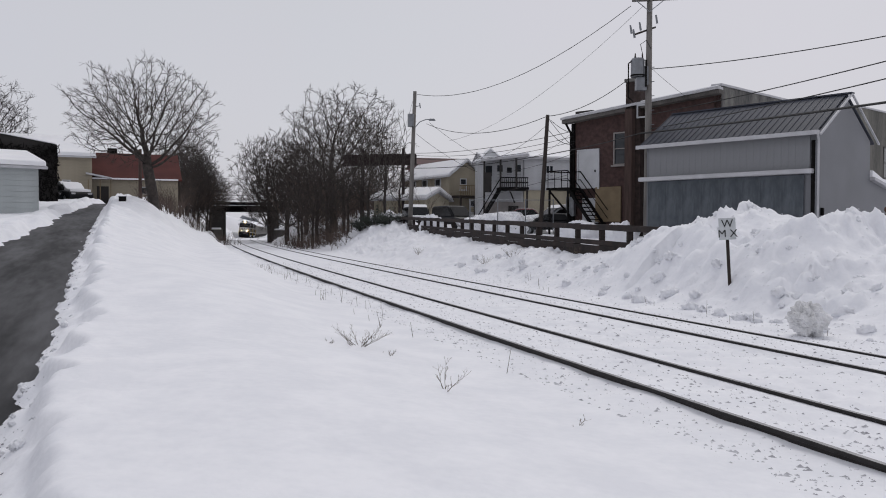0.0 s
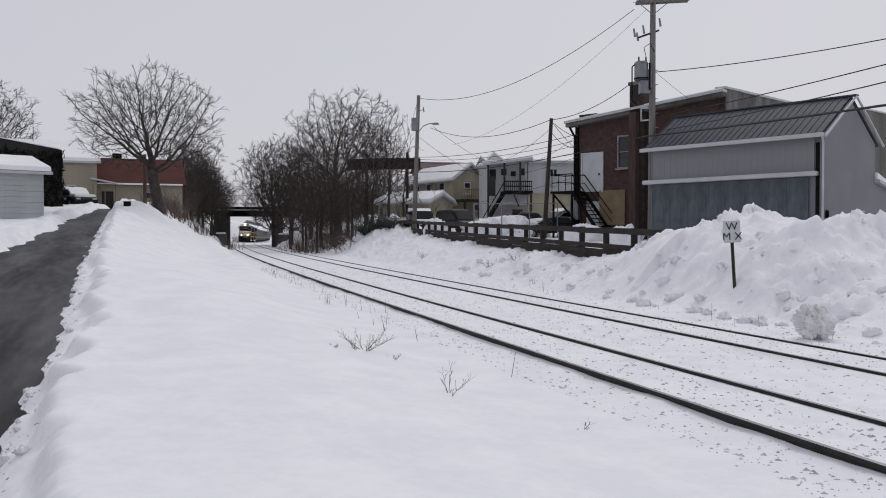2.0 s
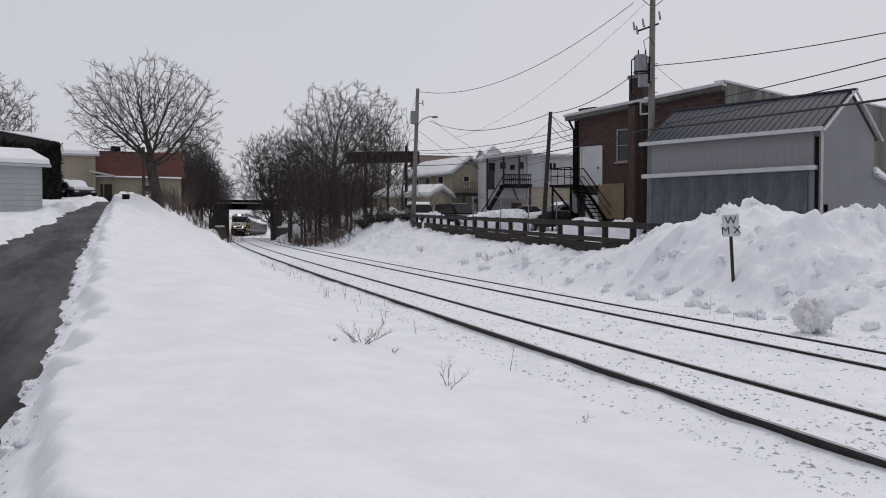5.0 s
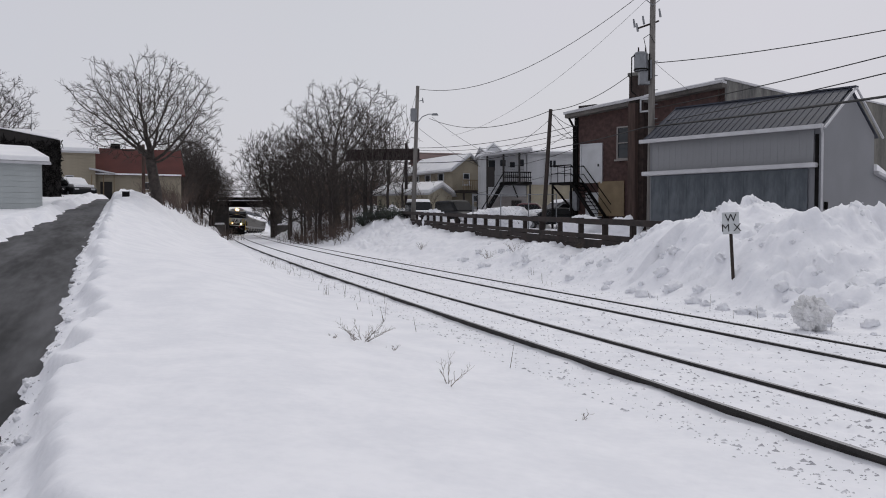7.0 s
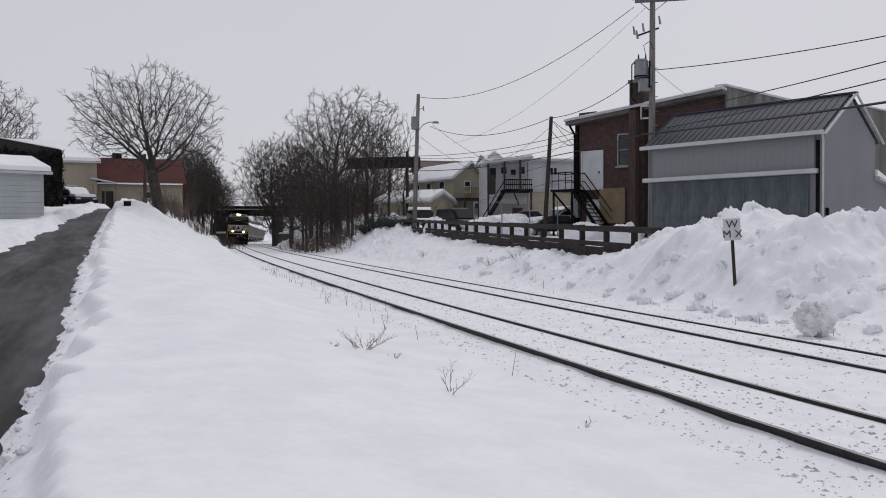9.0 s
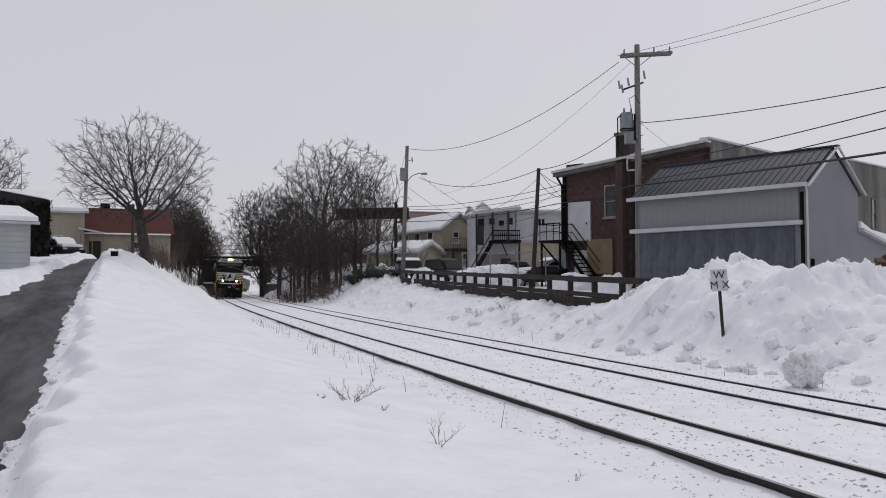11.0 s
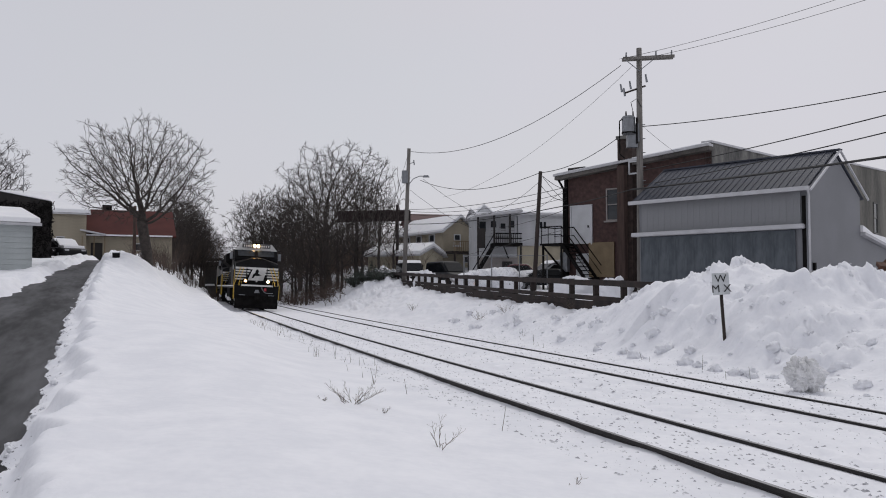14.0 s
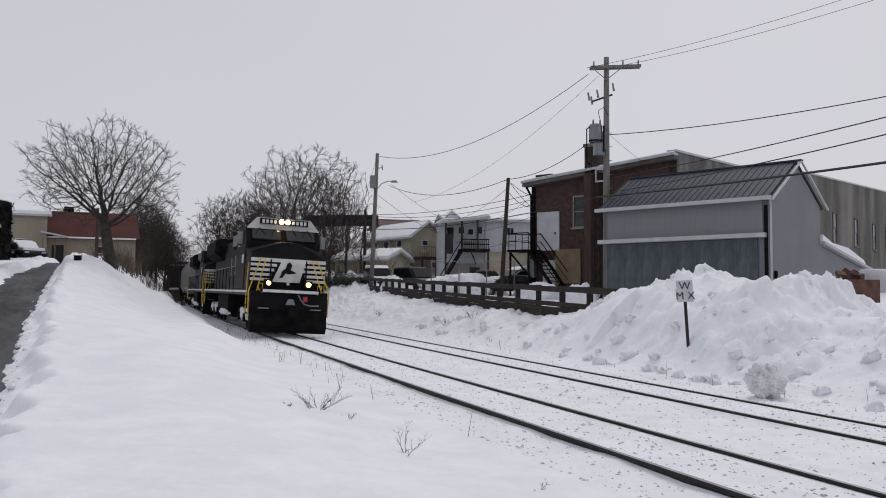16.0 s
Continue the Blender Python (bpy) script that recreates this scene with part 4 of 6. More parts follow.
# ---- houses ----
def gable_house(name, p, q, depth, base, eave, ridge, wall, roof, label, along_x=True, snow=0.22, windows=(), sidewindows=(), leftwindows=()):
    m = frame_at(p, q)
    w = math.hypot(q[0] - p[0], q[1] - p[1])
    h = thing(name, m, label, "house")
    turn = pose(0, 0, 0, 0, 0, 90)
    part("wall", Shape().box((w / 2, 0.1, (base + eave) / 2), (w, 0.2, eave - base)), wall, h)
    board = Shape().box((w / 2, -0.012, 0.14), (w, 0.03, 0.262)).mesh("clapboard", wall)
    for i in range(int((eave - base - 0.2) / 0.28)):
        part("clapboard", board, wall, h, m=pose(0, 0, base + 0.28 * i))
    part("wall", Shape().box((w / 2, depth - 0.1, (base + eave) / 2), (w, 0.2, eave - base)), wall, h)
    if along_x:
        for a in (-w, -0.2):
            part("gable_wall", Shape().prism([(0.2, base), (depth - 0.2, base), (depth - 0.2, eave), (depth / 2, ridge - 0.1), (0.2, eave)], a, a + 0.2, turn), wall, h)
        o = [(-0.4, eave - 0.15), (depth / 2, ridge), (depth + 0.4, eave - 0.15), (depth + 0.4, eave - 0.02), (depth / 2, ridge + 0.14), (-0.4, eave - 0.02)]
        part("roof", Shape().prism(o, -w - 0.35, 0.35, turn), roof, h)
        if snow:
            o = [(-0.36, eave), (depth / 2, ridge + 0.15), (depth + 0.36, eave), (depth + 0.3, eave + snow), (depth / 2, ridge + 0.15 + snow), (-0.3, eave + snow)]
            soften(part("roof_snow", Shape().prism(o, -w - 0.3, 0.3, turn), ROOF_SNOW, h, "thick roof snow"), 0.06)
    else:
        for a in (0.0, depth - 0.2):
            part("gable_wall", Shape().prism([(0, eave), (w, eave), (w / 2, ridge - 0.1)], a, a + 0.2), wall, h)
        for x in (0.1, w - 0.1):
            part("side_wall", Shape().box((x, depth / 2, (base + eave) / 2), (0.2, depth - 0.4, eave - base)), wall, h)
        o = [(-0.4, eave - 0.15), (w / 2, ridge), (w + 0.4, eave - 0.15), (w + 0.4, eave - 0.02), (w / 2, ridge + 0.14), (-0.4, eave - 0.02)]
        part("roof", Shape().prism(o, -0.35, depth + 0.35), roof, h)
        if snow:
            o = [(-0.36, eave), (w / 2, ridge + 0.15), (w + 0.36, eave), (w + 0.3, eave + snow), (w / 2, ridge + 0.15 + snow), (-0.3, eave + snow)]
            soften(part("roof_snow", Shape().prism(o, -0.3, depth + 0.3), ROOF_SNOW, h, "thick roof snow"), 0.06)
    for x, z, ww, hh in windows:
        window_unit("window", ww, hh, h, pose(x, -0.05, z))
    for y, z, ww, hh in sidewindows:
        window_unit("window", ww, hh, h, pose(w + 0.05, y, z, 0, 0, 90))
    for y, z, ww, hh in leftwindows:
        window_unit("window", ww, hh, h, pose(-0.05, y, z, 0, 0, -90))
    return h, w


def make_right_houses():
    # white house with rear balcony
    h, w = gable_house("white_house", (3.95, 71.55), (7.4, 71.9), 6, 2.0, 8.2, 8.75, WHITE, TRIM, "white two-storey house with a roofed balcony and dark stairs", snow=0.16,
                       windows=((1.35, 7.0, 0.5, 1.2), (2.2, 6.9, 0.45, 1.0), (3.0, 7.0, 0.45, 1.3), (0.35, 6.6, 0.6, 1.9)))
    # the balcony's shade is put into this wall's grey
    part("lower_wall", Shape().box((w / 2, -0.06, 3.2), (w + 0.1, 0.12, 2.3)), STONE_TRIM, h, "lower wall coloured grey for the shade under the balcony")
    part("lower_door", Shape().box((3.1, -0.16, 3.0), (0.9, 0.08, 2.0)), DARK_WALL, h, m=pose(-0.55, 0, 0))
    part("balcony_floor", Shape().box((2.85, -1.0, 5.45), (2.5, 2.0, 0.24)), BLACK_MATT, h, m=pose(-0.55, 0, 0))
    for x in (1.62, 3.0):
        part("balcony_post", Shape().box((x, -1.95, 6.75), (0.15, 0.15, 2.6)), DARK_WALL, h, m=pose(-0.55, 0, 0))
    part("balcony_post", Shape().box((0.2, -1.95, 4.9), (0.15, 0.15, 5.8)), DARK_WALL, h, m=pose(-0.55, 0, 0))
    part("balcony_post", Shape().box((3.95, -1.95, 3.7), (0.15, 0.15, 3.4)), DARK_WALL, h, m=pose(-0.55, 0, 0))
    part("balcony_brace", Shape().tube((2.4, -1.9, 5.4), (3.2, -0.2, 4.3), 0.07, n=4), DARK_WALL, h, m=pose(-0.55, 0, 0))
    part("balcony_roof", Shape().prism([(-0.15, 7.72), (4.05, 8.22), (4.05, 8.4), (-0.15, 7.9)], -2.4, 0.0), TRIM, h, m=pose(-0.55, 0, 0))
    part("balcony_snow", Shape().prism([(-0.1, 7.91), (4.0, 8.41), (4.0, 8.55), (-0.1, 8.02)], -2.3, 0.0), ROOF_SNOW, h, m=pose(-0.55, 0, 0))
    part("dormer", Shape().prism([(0.25, 8.5), (1.75, 8.7), (1.0, 9.35)], -0.3, 4), WHITE, h, m=pose(-0.55, 0, -0.4))
    part("dormer_snow", Shape().prism([(1.0, 9.36), (1.9, 8.66), (1.9, 8.78), (1.0, 9.5), (0.1, 8.6), (0.1, 8.48)], -0.4, 4), ROOF_SNOW, h, m=pose(-0.55, 0, -0.4))
    for z in (5.95, 6.38):
        part("balcony_rail", Shape().box((2.8, -1.98, z), (2.5, 0.07, 0.09)), BLACK_MATT, h, m=pose(-0.55, 0, 0))
    for i in range(15):
        part("baluster", Shape().box((1.65 + 0.165 * i, -1.98, 5.95), (0.045, 0.05, 0.9)), BLACK_MATT, h, m=pose(-0.55, 0, 0))
    st = part("stairs", Shape().tube((1.65, -1.2, 5.45), (-0.35, -1.5, 2.2), 0.17, n=4).tube((1.65, -2.1, 5.45), (-0.35, -2.4, 2.2), 0.17, n=4), BLACK_MATT, h, "dark timber stairs", m=pose(-0.55, 0, 0))
    for i in range(13):
        part("tread", Shape().box((1.55 - 0.15 * i, -1.7, 5.3 - 0.24 * i), (0.26, 0.9, 0.05)), BLACK_MATT, st)
    part("handrail", Shape().path([(1.65, -2.1, 6.4), (-0.35, -2.4, 3.15)], 0.06, 4), BLACK_MATT, st)
    part("landing_wall", Shape().box((0.5, -2.0, 5.95), (0.65, 0.1, 1.7)), DARK_WALL, st)
    # long white wing
    wing, ww = gable_house("white_wing", (7.48, 71.95), (12.6, 73.2), 8, 2.0, 8.3, 8.85, WHITE, TRIM, "white clapboard wing with slim paired windows", snow=0.16, windows=((1.85, 6.95, 0.26, 1.3), (2.2, 6.95, 0.26, 1.3), (2.55, 6.95, 0.26, 1.3)))
    part("lower_wall", Shape().box((ww / 2, -0.06, 3.7), (ww + 0.1, 0.12, 3.4)), CREAM, wing, "cream lower wall")
    part("awning", Shape().box((ww / 2, -0.12, 5.45), (ww + 0.1, 0.24, 0.08)), TRIM, wing)
    wst = part("stairs", Shape().tube((4.6, -0.6, 5.2), (2.8, -0.9, 2.4), 0.16, n=4).tube((4.6, -1.4, 5.2), (2.8, -1.7, 2.4), 0.16, n=4), BLACK_MATT, wing, "dark timber stairs")
    for i in range(11):
        part("tread", Shape().box((4.5 - 0.16 * i, -1.1, 5.0 - 0.25 * i), (0.26, 0.9, 0.05)), BLACK_MATT, wst)
    # straw-coloured house
    h, w = gable_house("straw_house", (0.9, 80.0), (4.3, 81.9), 10, 2.2, 7.2, 8.7, YELLOW_SIDING, TRIM, "straw-coloured gabled house with a timber deck", along_x=False, windows=((1.6, 6.4, 0.6, 1.0), (2.8, 4.2, 0.7, 1.1)),
                       leftwindows=((2.2, 6.3, 1.0, 1.3), (5.0, 6.3, 1.0, 1.3), (7.6, 6.3, 1.0, 1.3)))
    for x0 in (-0.35, w + 0.35):
        part("barge_board", Shape().tube((x0, -0.42, 7.1), (w / 2, -0.42, 8.82), 0.09, n=4), WHITE, h)
    part("deck", Shape().box((1.6, -1.2, 5.1), (3.4, 2.3, 0.2)), BROWN_POLE, h)
    for i in range(14):
        part("deck_rail", Shape().box((-0.05 + 0.25 * i, -2.35, 5.65), (0.07, 0.05, 0.95)), TAN, h)
    part("deck_rail", Shape().box((1.6, -2.35, 6.15), (3.5, 0.1, 0.09)), TAN, h)
    for x in (0.0, 1.6, 3.2):
        part("deck_post", Shape().box((x, -2.25, 3.6), (0.16, 0.16, 3.1)), BROWN_POLE, h)
    gable_house("low_wing", (-2.8, 88.0), (0.8, 84.5), 7, 2.2, 7.3, 8.7, WHITE, TRIM, "pale low house wing with a snowy roof", windows=((1.0, 5.9, 0.8, 1.2), (2.4, 5.9, 0.8, 1.2), (3.7, 5.9, 0.8, 1.2)))
    gable_house("garage", (-6.3, 77.5), (-1.4, 75.0), 5, 2.0, 4.75, 5.5, CREAM, TRIM, "cream low garage under a rounded snow roof", snow=0.35)
    gable_house("maroon_building", (-3.0, 120.0), (4.7, 122.0), 8, 2.0, 11.4, 12.7, MAROON, MAROON, "far maroon building with a plain long roof", snow=0.0)


def make_left_houses():
    gable_house("small_garage", (-26.5, 36.5), (-20.6, 41.6), 6.5, 2.4, 5.1, 5.75, PALE_GREEN, TRIM, "pale siding garage with a shallow snowy roof", snow=0.28, windows=((3.3, 4.25, 0.55, 0.6),))
    h = gable_house("tan_house", (-40.4, 70.2), (-31.9, 74.34), 9, 3.4, 8.5, 10.3, YELLOW_SIDING, TRIM, "tan two-storey house with a snow-covered roof", snow=0.35, windows=((7.3, 5.9, 0.55, 0.7), (2.2, 6.0, 0.9, 1.5)))[0]
    part("aerial", Shape().tube((4.2, 4, 9.8), (4.2, 4, 13.2), 0.03, n=5), GALV, h)
    h, w = gable_house("red_roof_building", (-32.5, 75.0), (-25.2, 77.9), 11, 3.4, 6.6, 9.3, YELLOW_SIDING, RED_ROOF, "long tan building under a dark red metal roof", snow=0.0, windows=((5.0, 5.2, 0.9, 1.2),))
    part("eave_snow", Shape().box((w / 2, -0.5, 6.56), (w, 0.18, 0.14)), ROOF_SNOW, h, "strip of snow along the eaves")
    part("roof_vent", Shape().box((2.0, 6.6, 9.75), (0.9, 0.6, 0.5)), BLACK_MATT, h)
    part("porch_roof", Shape().prism([(-0.2, 6.9), (2.0, 6.5), (2.0, 6.62), (-0.2, 7.05)], -1.4, 0.0), TRIM, h, "white porch roof edge")
    for x in (0.0, 1.0, 1.9):
        part("porch_post", Shape().box((x, -1.3, 5.0), (0.08, 0.08, 2.8)), TAN, h)
    part("porch_door", Shape().box((1.2, -0.06, 4.8), (1.0, 0.1, 2.1)), DARK_WALL, h)
    # dark ivy-grown block
    m = frame_at((-36.0, 47.0), (-25.9, 55.0))
    d = thing("ivy_clad_block", m, "dark brown block overgrown with leafless ivy", "building")
    part("wall", Shape().prism([(0.04, 3.0), (12.84, 3.0), (12.84, 7.6), (9.1, 8.15), (5.0, 8.5), (0.04, 8.5)], 0, 8), DARK_WALL, d)
    part("brick_patch", Shape().box((7.0, -0.03, 6.0), (2.4, 0.08, 1.5)), MAROON, d)
    part("roof_snow", Shape().prism([(0, 8.51), (5.0, 8.51), (9.1, 8.16), (12.7, 7.63), (12.7, 7.68), (9.1, 8.22), (5.0, 8.58), (0, 8.58)], -0.1, 8.1), ROOF_SNOW, d)
    rnd, iv = random.Random(3), Shape()
    for _ in range(2600):
        if rnd.random() < 0.7:
            p = Vector((rnd.uniform(6, 12.9), rnd.uniform(-0.3, 0.02), rnd.uniform(3.2, 7.5)))
        else:
            p = Vector((rnd.uniform(12.7, 12.92), rnd.uniform(-0.2, 5), rnd.uniform(3.2, 7.45)))
        e = Vector((rnd.uniform(-1, 0.4), rnd.uniform(-0.5, 0.3), rnd.uniform(-1, 1))).normalized()
        iv.tube(p, p + e * rnd.uniform(0.15, 0.4), 0.035, 0.015, 3, False)
    part("ivy", iv, BLACK_MATT, d)


make_right_houses()
make_left_houses()


# ---- hoarding seen from behind ----
def make_hoarding():
    m = frame_at((-12.4, 78.0), (-1.85, 76.0))
    s = thing("hoarding", m, "dark timber back of a long roadside hoarding on posts", "billboard")
    part("panel", Shape().box((6.8, 0, 8.42), (7.1, 0.3, 0.98)), HOARDING, s)
    part("top_rail", Shape().box((6.8, -0.2, 8.9), (7.1, 0.12, 0.16)), HOARDING, s)
    for x in (5.2, 9.15):
        part("post", Shape().tube((x, -0.25, 1.5), (x, -0.25, 9.5), 0.16, 0.14, 8), HOARDING, s)


make_hoarding()


# ---- poles and cables ----
def make_poles():
    m = pose(10.25, 40.0, 1.2)
    p = thing("utility_pole", m, "weathered wooden utility pole with crossarm and grey transformer", "utility pole", "utility poles")
    part("pole", Shape().tube((0, 0, -0.5), (0.05, 0, 12.6), 0.19, 0.13, 12), WOOD_POLE, p, smooth=True)
    arm = part("crossarm", Shape().box((0.0, -0.2, 12.05), (2.5, 0.1, 0.14), pose(0, 0, 0, 0, 2.5, -20)), WOOD_POLE, p)
    part("crossarm", Shape().box((-0.1, 0.2, 12.08), (2.5, 0.1, 0.14), pose(0, 0, 0, 0, 2.5, -20)), WOOD_POLE, p)
    for x in (-1.1, 0.35, 1.1):
        part("insulator", Shape().tube((x, -0.2, 12.1), (x, -0.2, 12.35), 0.05, 0.035, 6), GALV, arm, m=pose(0, 0, 0, 0, 2.5, -20))
    part("arm_brace", Shape().path([(-0.75, -0.22, 12.0), (0, -0.2, 11.4), (0.75, -0.22, 12.0)], 0.025, 4), GALV, p)
    part("lower_arm", Shape().tube((-0.75, -0.35, 10.25), (0.4, 0.25, 10.75), 0.06, n=4), BROWN_POLE, p)
    for x, z in ((-0.75, 10.1), (-0.45, 10.45), (0.35, 10.8), (-0.9, 10.3)):
        part("cutout", Shape().tube((x, -0.3, z), (x - 0.08, -0.35, z + 0.4), 0.055, 0.04, 6), GALV, p)
    t = part("transformer", Shape().tube((-0.58, -0.25, 8.2), (-0.58, -0.25, 9.0), 0.33, 0.33, 18), GALV, p, "grey steel transformer can")
    part("transformer_lid", Shape().tube((-0.58, -0.25, 9.0), (-0.58, -0.25, 9.1), 0.35, 0.28, 18), GALV, t)
    part("cooling_pipe", Shape().path([(-0.9, -0.3, 8.95), (-1.04, -0.3, 8.85), (-1.04, -0.3, 7.2), (-0.8, -0.3, 7.0)], 0.03), BLACK_MATT, t)
    part("lower_case", Shape().box((-0.42, -0.25, 7.85), (0.5, 0.36, 0.62)), GALV, t)
    part("band", Shape().tube((-0.58, -0.25, 8.22), (-0.58, -0.25, 8.3), 0.345, 0.345, 18), BLACK_MATT, t)
    part("hanger", Shape().box((-0.22, -0.45, 8.35), (0.07, 0.1, 1.3)), BLACK_MATT, t)
    for x in (-0.7, -0.35):
        part("bushing", Shape().tube((x, -0.25, 9.05), (x, -0.25, 9.35), 0.05, 0.03, 6), BROWN_POLE, t)
    part("bracket", Shape().box((-0.18, -0.12, 8.3), (0.3, 0.2, 0.9)), GALV, t)
    part("jumper", Shape().path([(-0.35, -0.25, 9.35), (-0.45, -0.25, 9.8), (-0.15, -0.2, 10.0), (0.1, -0.15, 9.6)], 0.018, 4), WIRE, p)
    for i in range(7):
        part("step_bolt", Shape().tube((0.1, -0.1, 4.5 + 0.7 * i), (0.26, -0.2, 4.5 + 0.7 * i), 0.02, n=5), GALV, p)
    # pole with the street lamp
    m = pose(-2.14, 65.0, 1.6)
    p = thing("street_lamp", m, "wooden pole carrying a street lamp and a small transformer", "street lamp", "utility poles")
    part("pole", Shape().tube((-0.3, 0, -0.5), (0.12, 0, 11.35), 0.19, 0.14, 10), WOOD_POLE, p, smooth=True)
    part("lamp_arm", Shape().path([(0.0, -0.1, 8.3), (0.5, -0.1, 8.9), (1.0, -0.1, 9.1), (1.35, -0.1, 9.1)], 0.035, 6), GALV, p)
    part("lamp_head", Shape().box((1.5, -0.1, 9.08), (0.55, 0.24, 0.16), taper=0.6), GALV, p)
    part("transformer", Shape().tube((-0.2, -0.3, 8.5), (-0.2, -0.3, 9.5), 0.26, 0.26, 14), GALV, p)
    part("cutout", Shape().tube((0.5, -0.1, 10.4), (0.55, -0.1, 10.0), 0.05, n=5), GALV, p)
    part("support", Shape().tube((0.05, -0.05, 10.1), (0.5, -0.1, 10.2), 0.03, n=5), GALV, p)
    for x in (-48.1, -22.2):
        q = thing("timber_pole", pose(x, 142, 4.5), "dark timber pole carrying cables beside the bridge road", "utility pole", "utility poles")
        part("pole", Shape().tube((0, 0, -2.5), (0, 0, 5.0), 0.18, 0.13, 8), BROWN_POLE, q, smooth=True)
    q = thing("timber_pole", pose(-22.2, 60.0, 3.9), "plain brown timber pole beside the red-roofed building", "utility pole", "utility poles")
    part("pole", Shape().tube((0, 0, -0.5), (0.02, 0, 3.9), 0.14, 0.11, 10), BROWN_POST, q, smooth=True)
    # plain brown pole in the yard
    p = thing("timber_pole", pose(5.7, 45.0, 1.6), "plain dark timber pole leaning slightly in the yard", "utility pole", "utility poles")
    part("pole", Shape().tube((-0.15, 0, -0.4), (0.27, 0, 6.68), 0.135, 0.105, 10), BROWN_POLE, p, smooth=True)


make_poles()


def tubes(s, pts, r, n=4):
    """One unbroken round bar through the points."""
    pts = [Vector(p) for p in pts]
    for i, p in enumerate(pts):
        d = (pts[min(i + 1, len(pts) - 1)] - pts[max(i - 1, 0)]).normalized()
        a = d.cross(Vector((0, 0, 1)) if abs(d.z) < 0.95 else Vector((0, 1, 0))).normalized()
        b = a.cross(d)
        for k in range(n):
            g = 6.28319 * k / n
            s.v.append(tuple(p + r * (math.cos(g) * a + math.sin(g) * b)))
    s.f += [(i * n + k, i * n + (k + 1) % n, (i + 1) * n + (k + 1) % n, (i + 1) * n + k) for i in range(len(pts) - 1) for k in range(n)]
    return s


def cable(a, b, sag, r=0.03, label="thin black overhead cable between poles"):
    a, b, s, pts = Vector(a), Vector(b), Shape(), []
    for i in range(17):
        k = i / 16
        pts.append(a.lerp(b, k) - Vector((0, 0, sag * 4 * k * (1 - k))))
    tubes(s, pts, r * 0.62)
    solo("cable", s, WIRE, label, "cable", "overhead cables")


def make_cables():
    lamp = (-1.85, 65.00, 12.71)
    cable(lamp, (9.37, 40.00, 12.92), 1.5)
    cable((-1.09, 65.00, 10.37), (5.95, 45.00, 8.21), 0.85, 0.03)
    cable((6.01, 45.00, 8.21), (9.28, 40.00, 9.34), 0.35, 0.03)
    cable((0.84, 75.00, 10.10), (9.98, 40.00, 12.92), 1.2, 0.016)
    cable((-2.02, 66.00, 8.11), (8.05, 49.00, 7.88), 0.35, 0.03)
    cable((-2.02, 66.00, 7.93), (8.05, 49.00, 7.54), 0.45, 0.025)
    cable((-1.90, 65.00, 9.56), (3.31, 72.00, 7.02), 0.25, 0.025)
    cable((-0.86, 65.00, 10.46), (4.32, 72.00, 8.03), 0.25, 0.025)
    cable((-1.90, 65.00, 10.59), (-5.85, 100.00, 12.13), 0.1, 0.02)
    cable((-2.12, 65.00, 12.44), (-4.51, 90.00, 11.11), 0.1, 0.02)
    cable((-5.24, 80.00, 8.09), (7.72, 49.00, 6.69), 0.5, 0.045)
    cable((7.72, 49.00, 6.69), (9.86, 40.00, 6.68), 0.05, 0.04)
    cable((9.76, 39.60, 6.63), (12.74, 20.00, 5.34), 0.06, 0.06)
    cable((10.36, 40.00, 9.84), (17.15, 27.00, 8.85), 0.2, 0.032)
    cable((10.45, 40.00, 9.84), (14.27, 46.00, 9.24), 0.05, 0.018)
    cable((10.38, 40.00, 7.62), (13.35, 21.00, 6.77), 0.1, 0.03)
    cable((10.39, 40.00, 6.90), (12.72, 20.00, 6.09), 0.1, 0.03)
    cable((10.59, 40.00, 13.30), (18.97, 30.00, 13.56), 0.2, 0.016)
    cable((9.31, 40.00, 13.25), (17.73, 30.00, 13.56), 0.2, 0.016)
    cable((6.01, 45.00, 8.09), (8.06, 49.00, 6.93), 0.1, 0.03)
    cable((6.14, 45.00, 7.99), (7.92, 49.00, 7.78), 0.1, 0.03)
    cable((5.66, 70.00, 6.88), (8.06, 49.00, 6.52), 0.15, 0.025)
    cable((-47.96, 142.00, 8.90), (-22.20, 142.00, 8.71), 0.3, 0.05)
    cable((-47.97, 142.00, 8.01), (-22.20, 142.00, 8.11), 0.3, 0.05)
    cable((-47.98, 142.00, 7.42), (-22.21, 142.00, 7.32), 0.3, 0.05)
    cable((-1.95, 65.00, 7.60), (8.20, 49.40, 7.30), 0.5, 0.022)
    cable((4.00, 69.30, 7.95), (5.95, 45.00, 7.75), 0.45, 0.022)
    cable((7.50, 71.80, 8.20), (8.20, 49.40, 7.95), 0.35, 0.022)
    cable((5.98, 45.00, 7.50), (8.15, 49.40, 7.15), 0.3, 0.03)
    cable((2.49, 70.00, 4.45), (7.72, 49.00, 5.23), 0.05, 0.02)


make_cables()


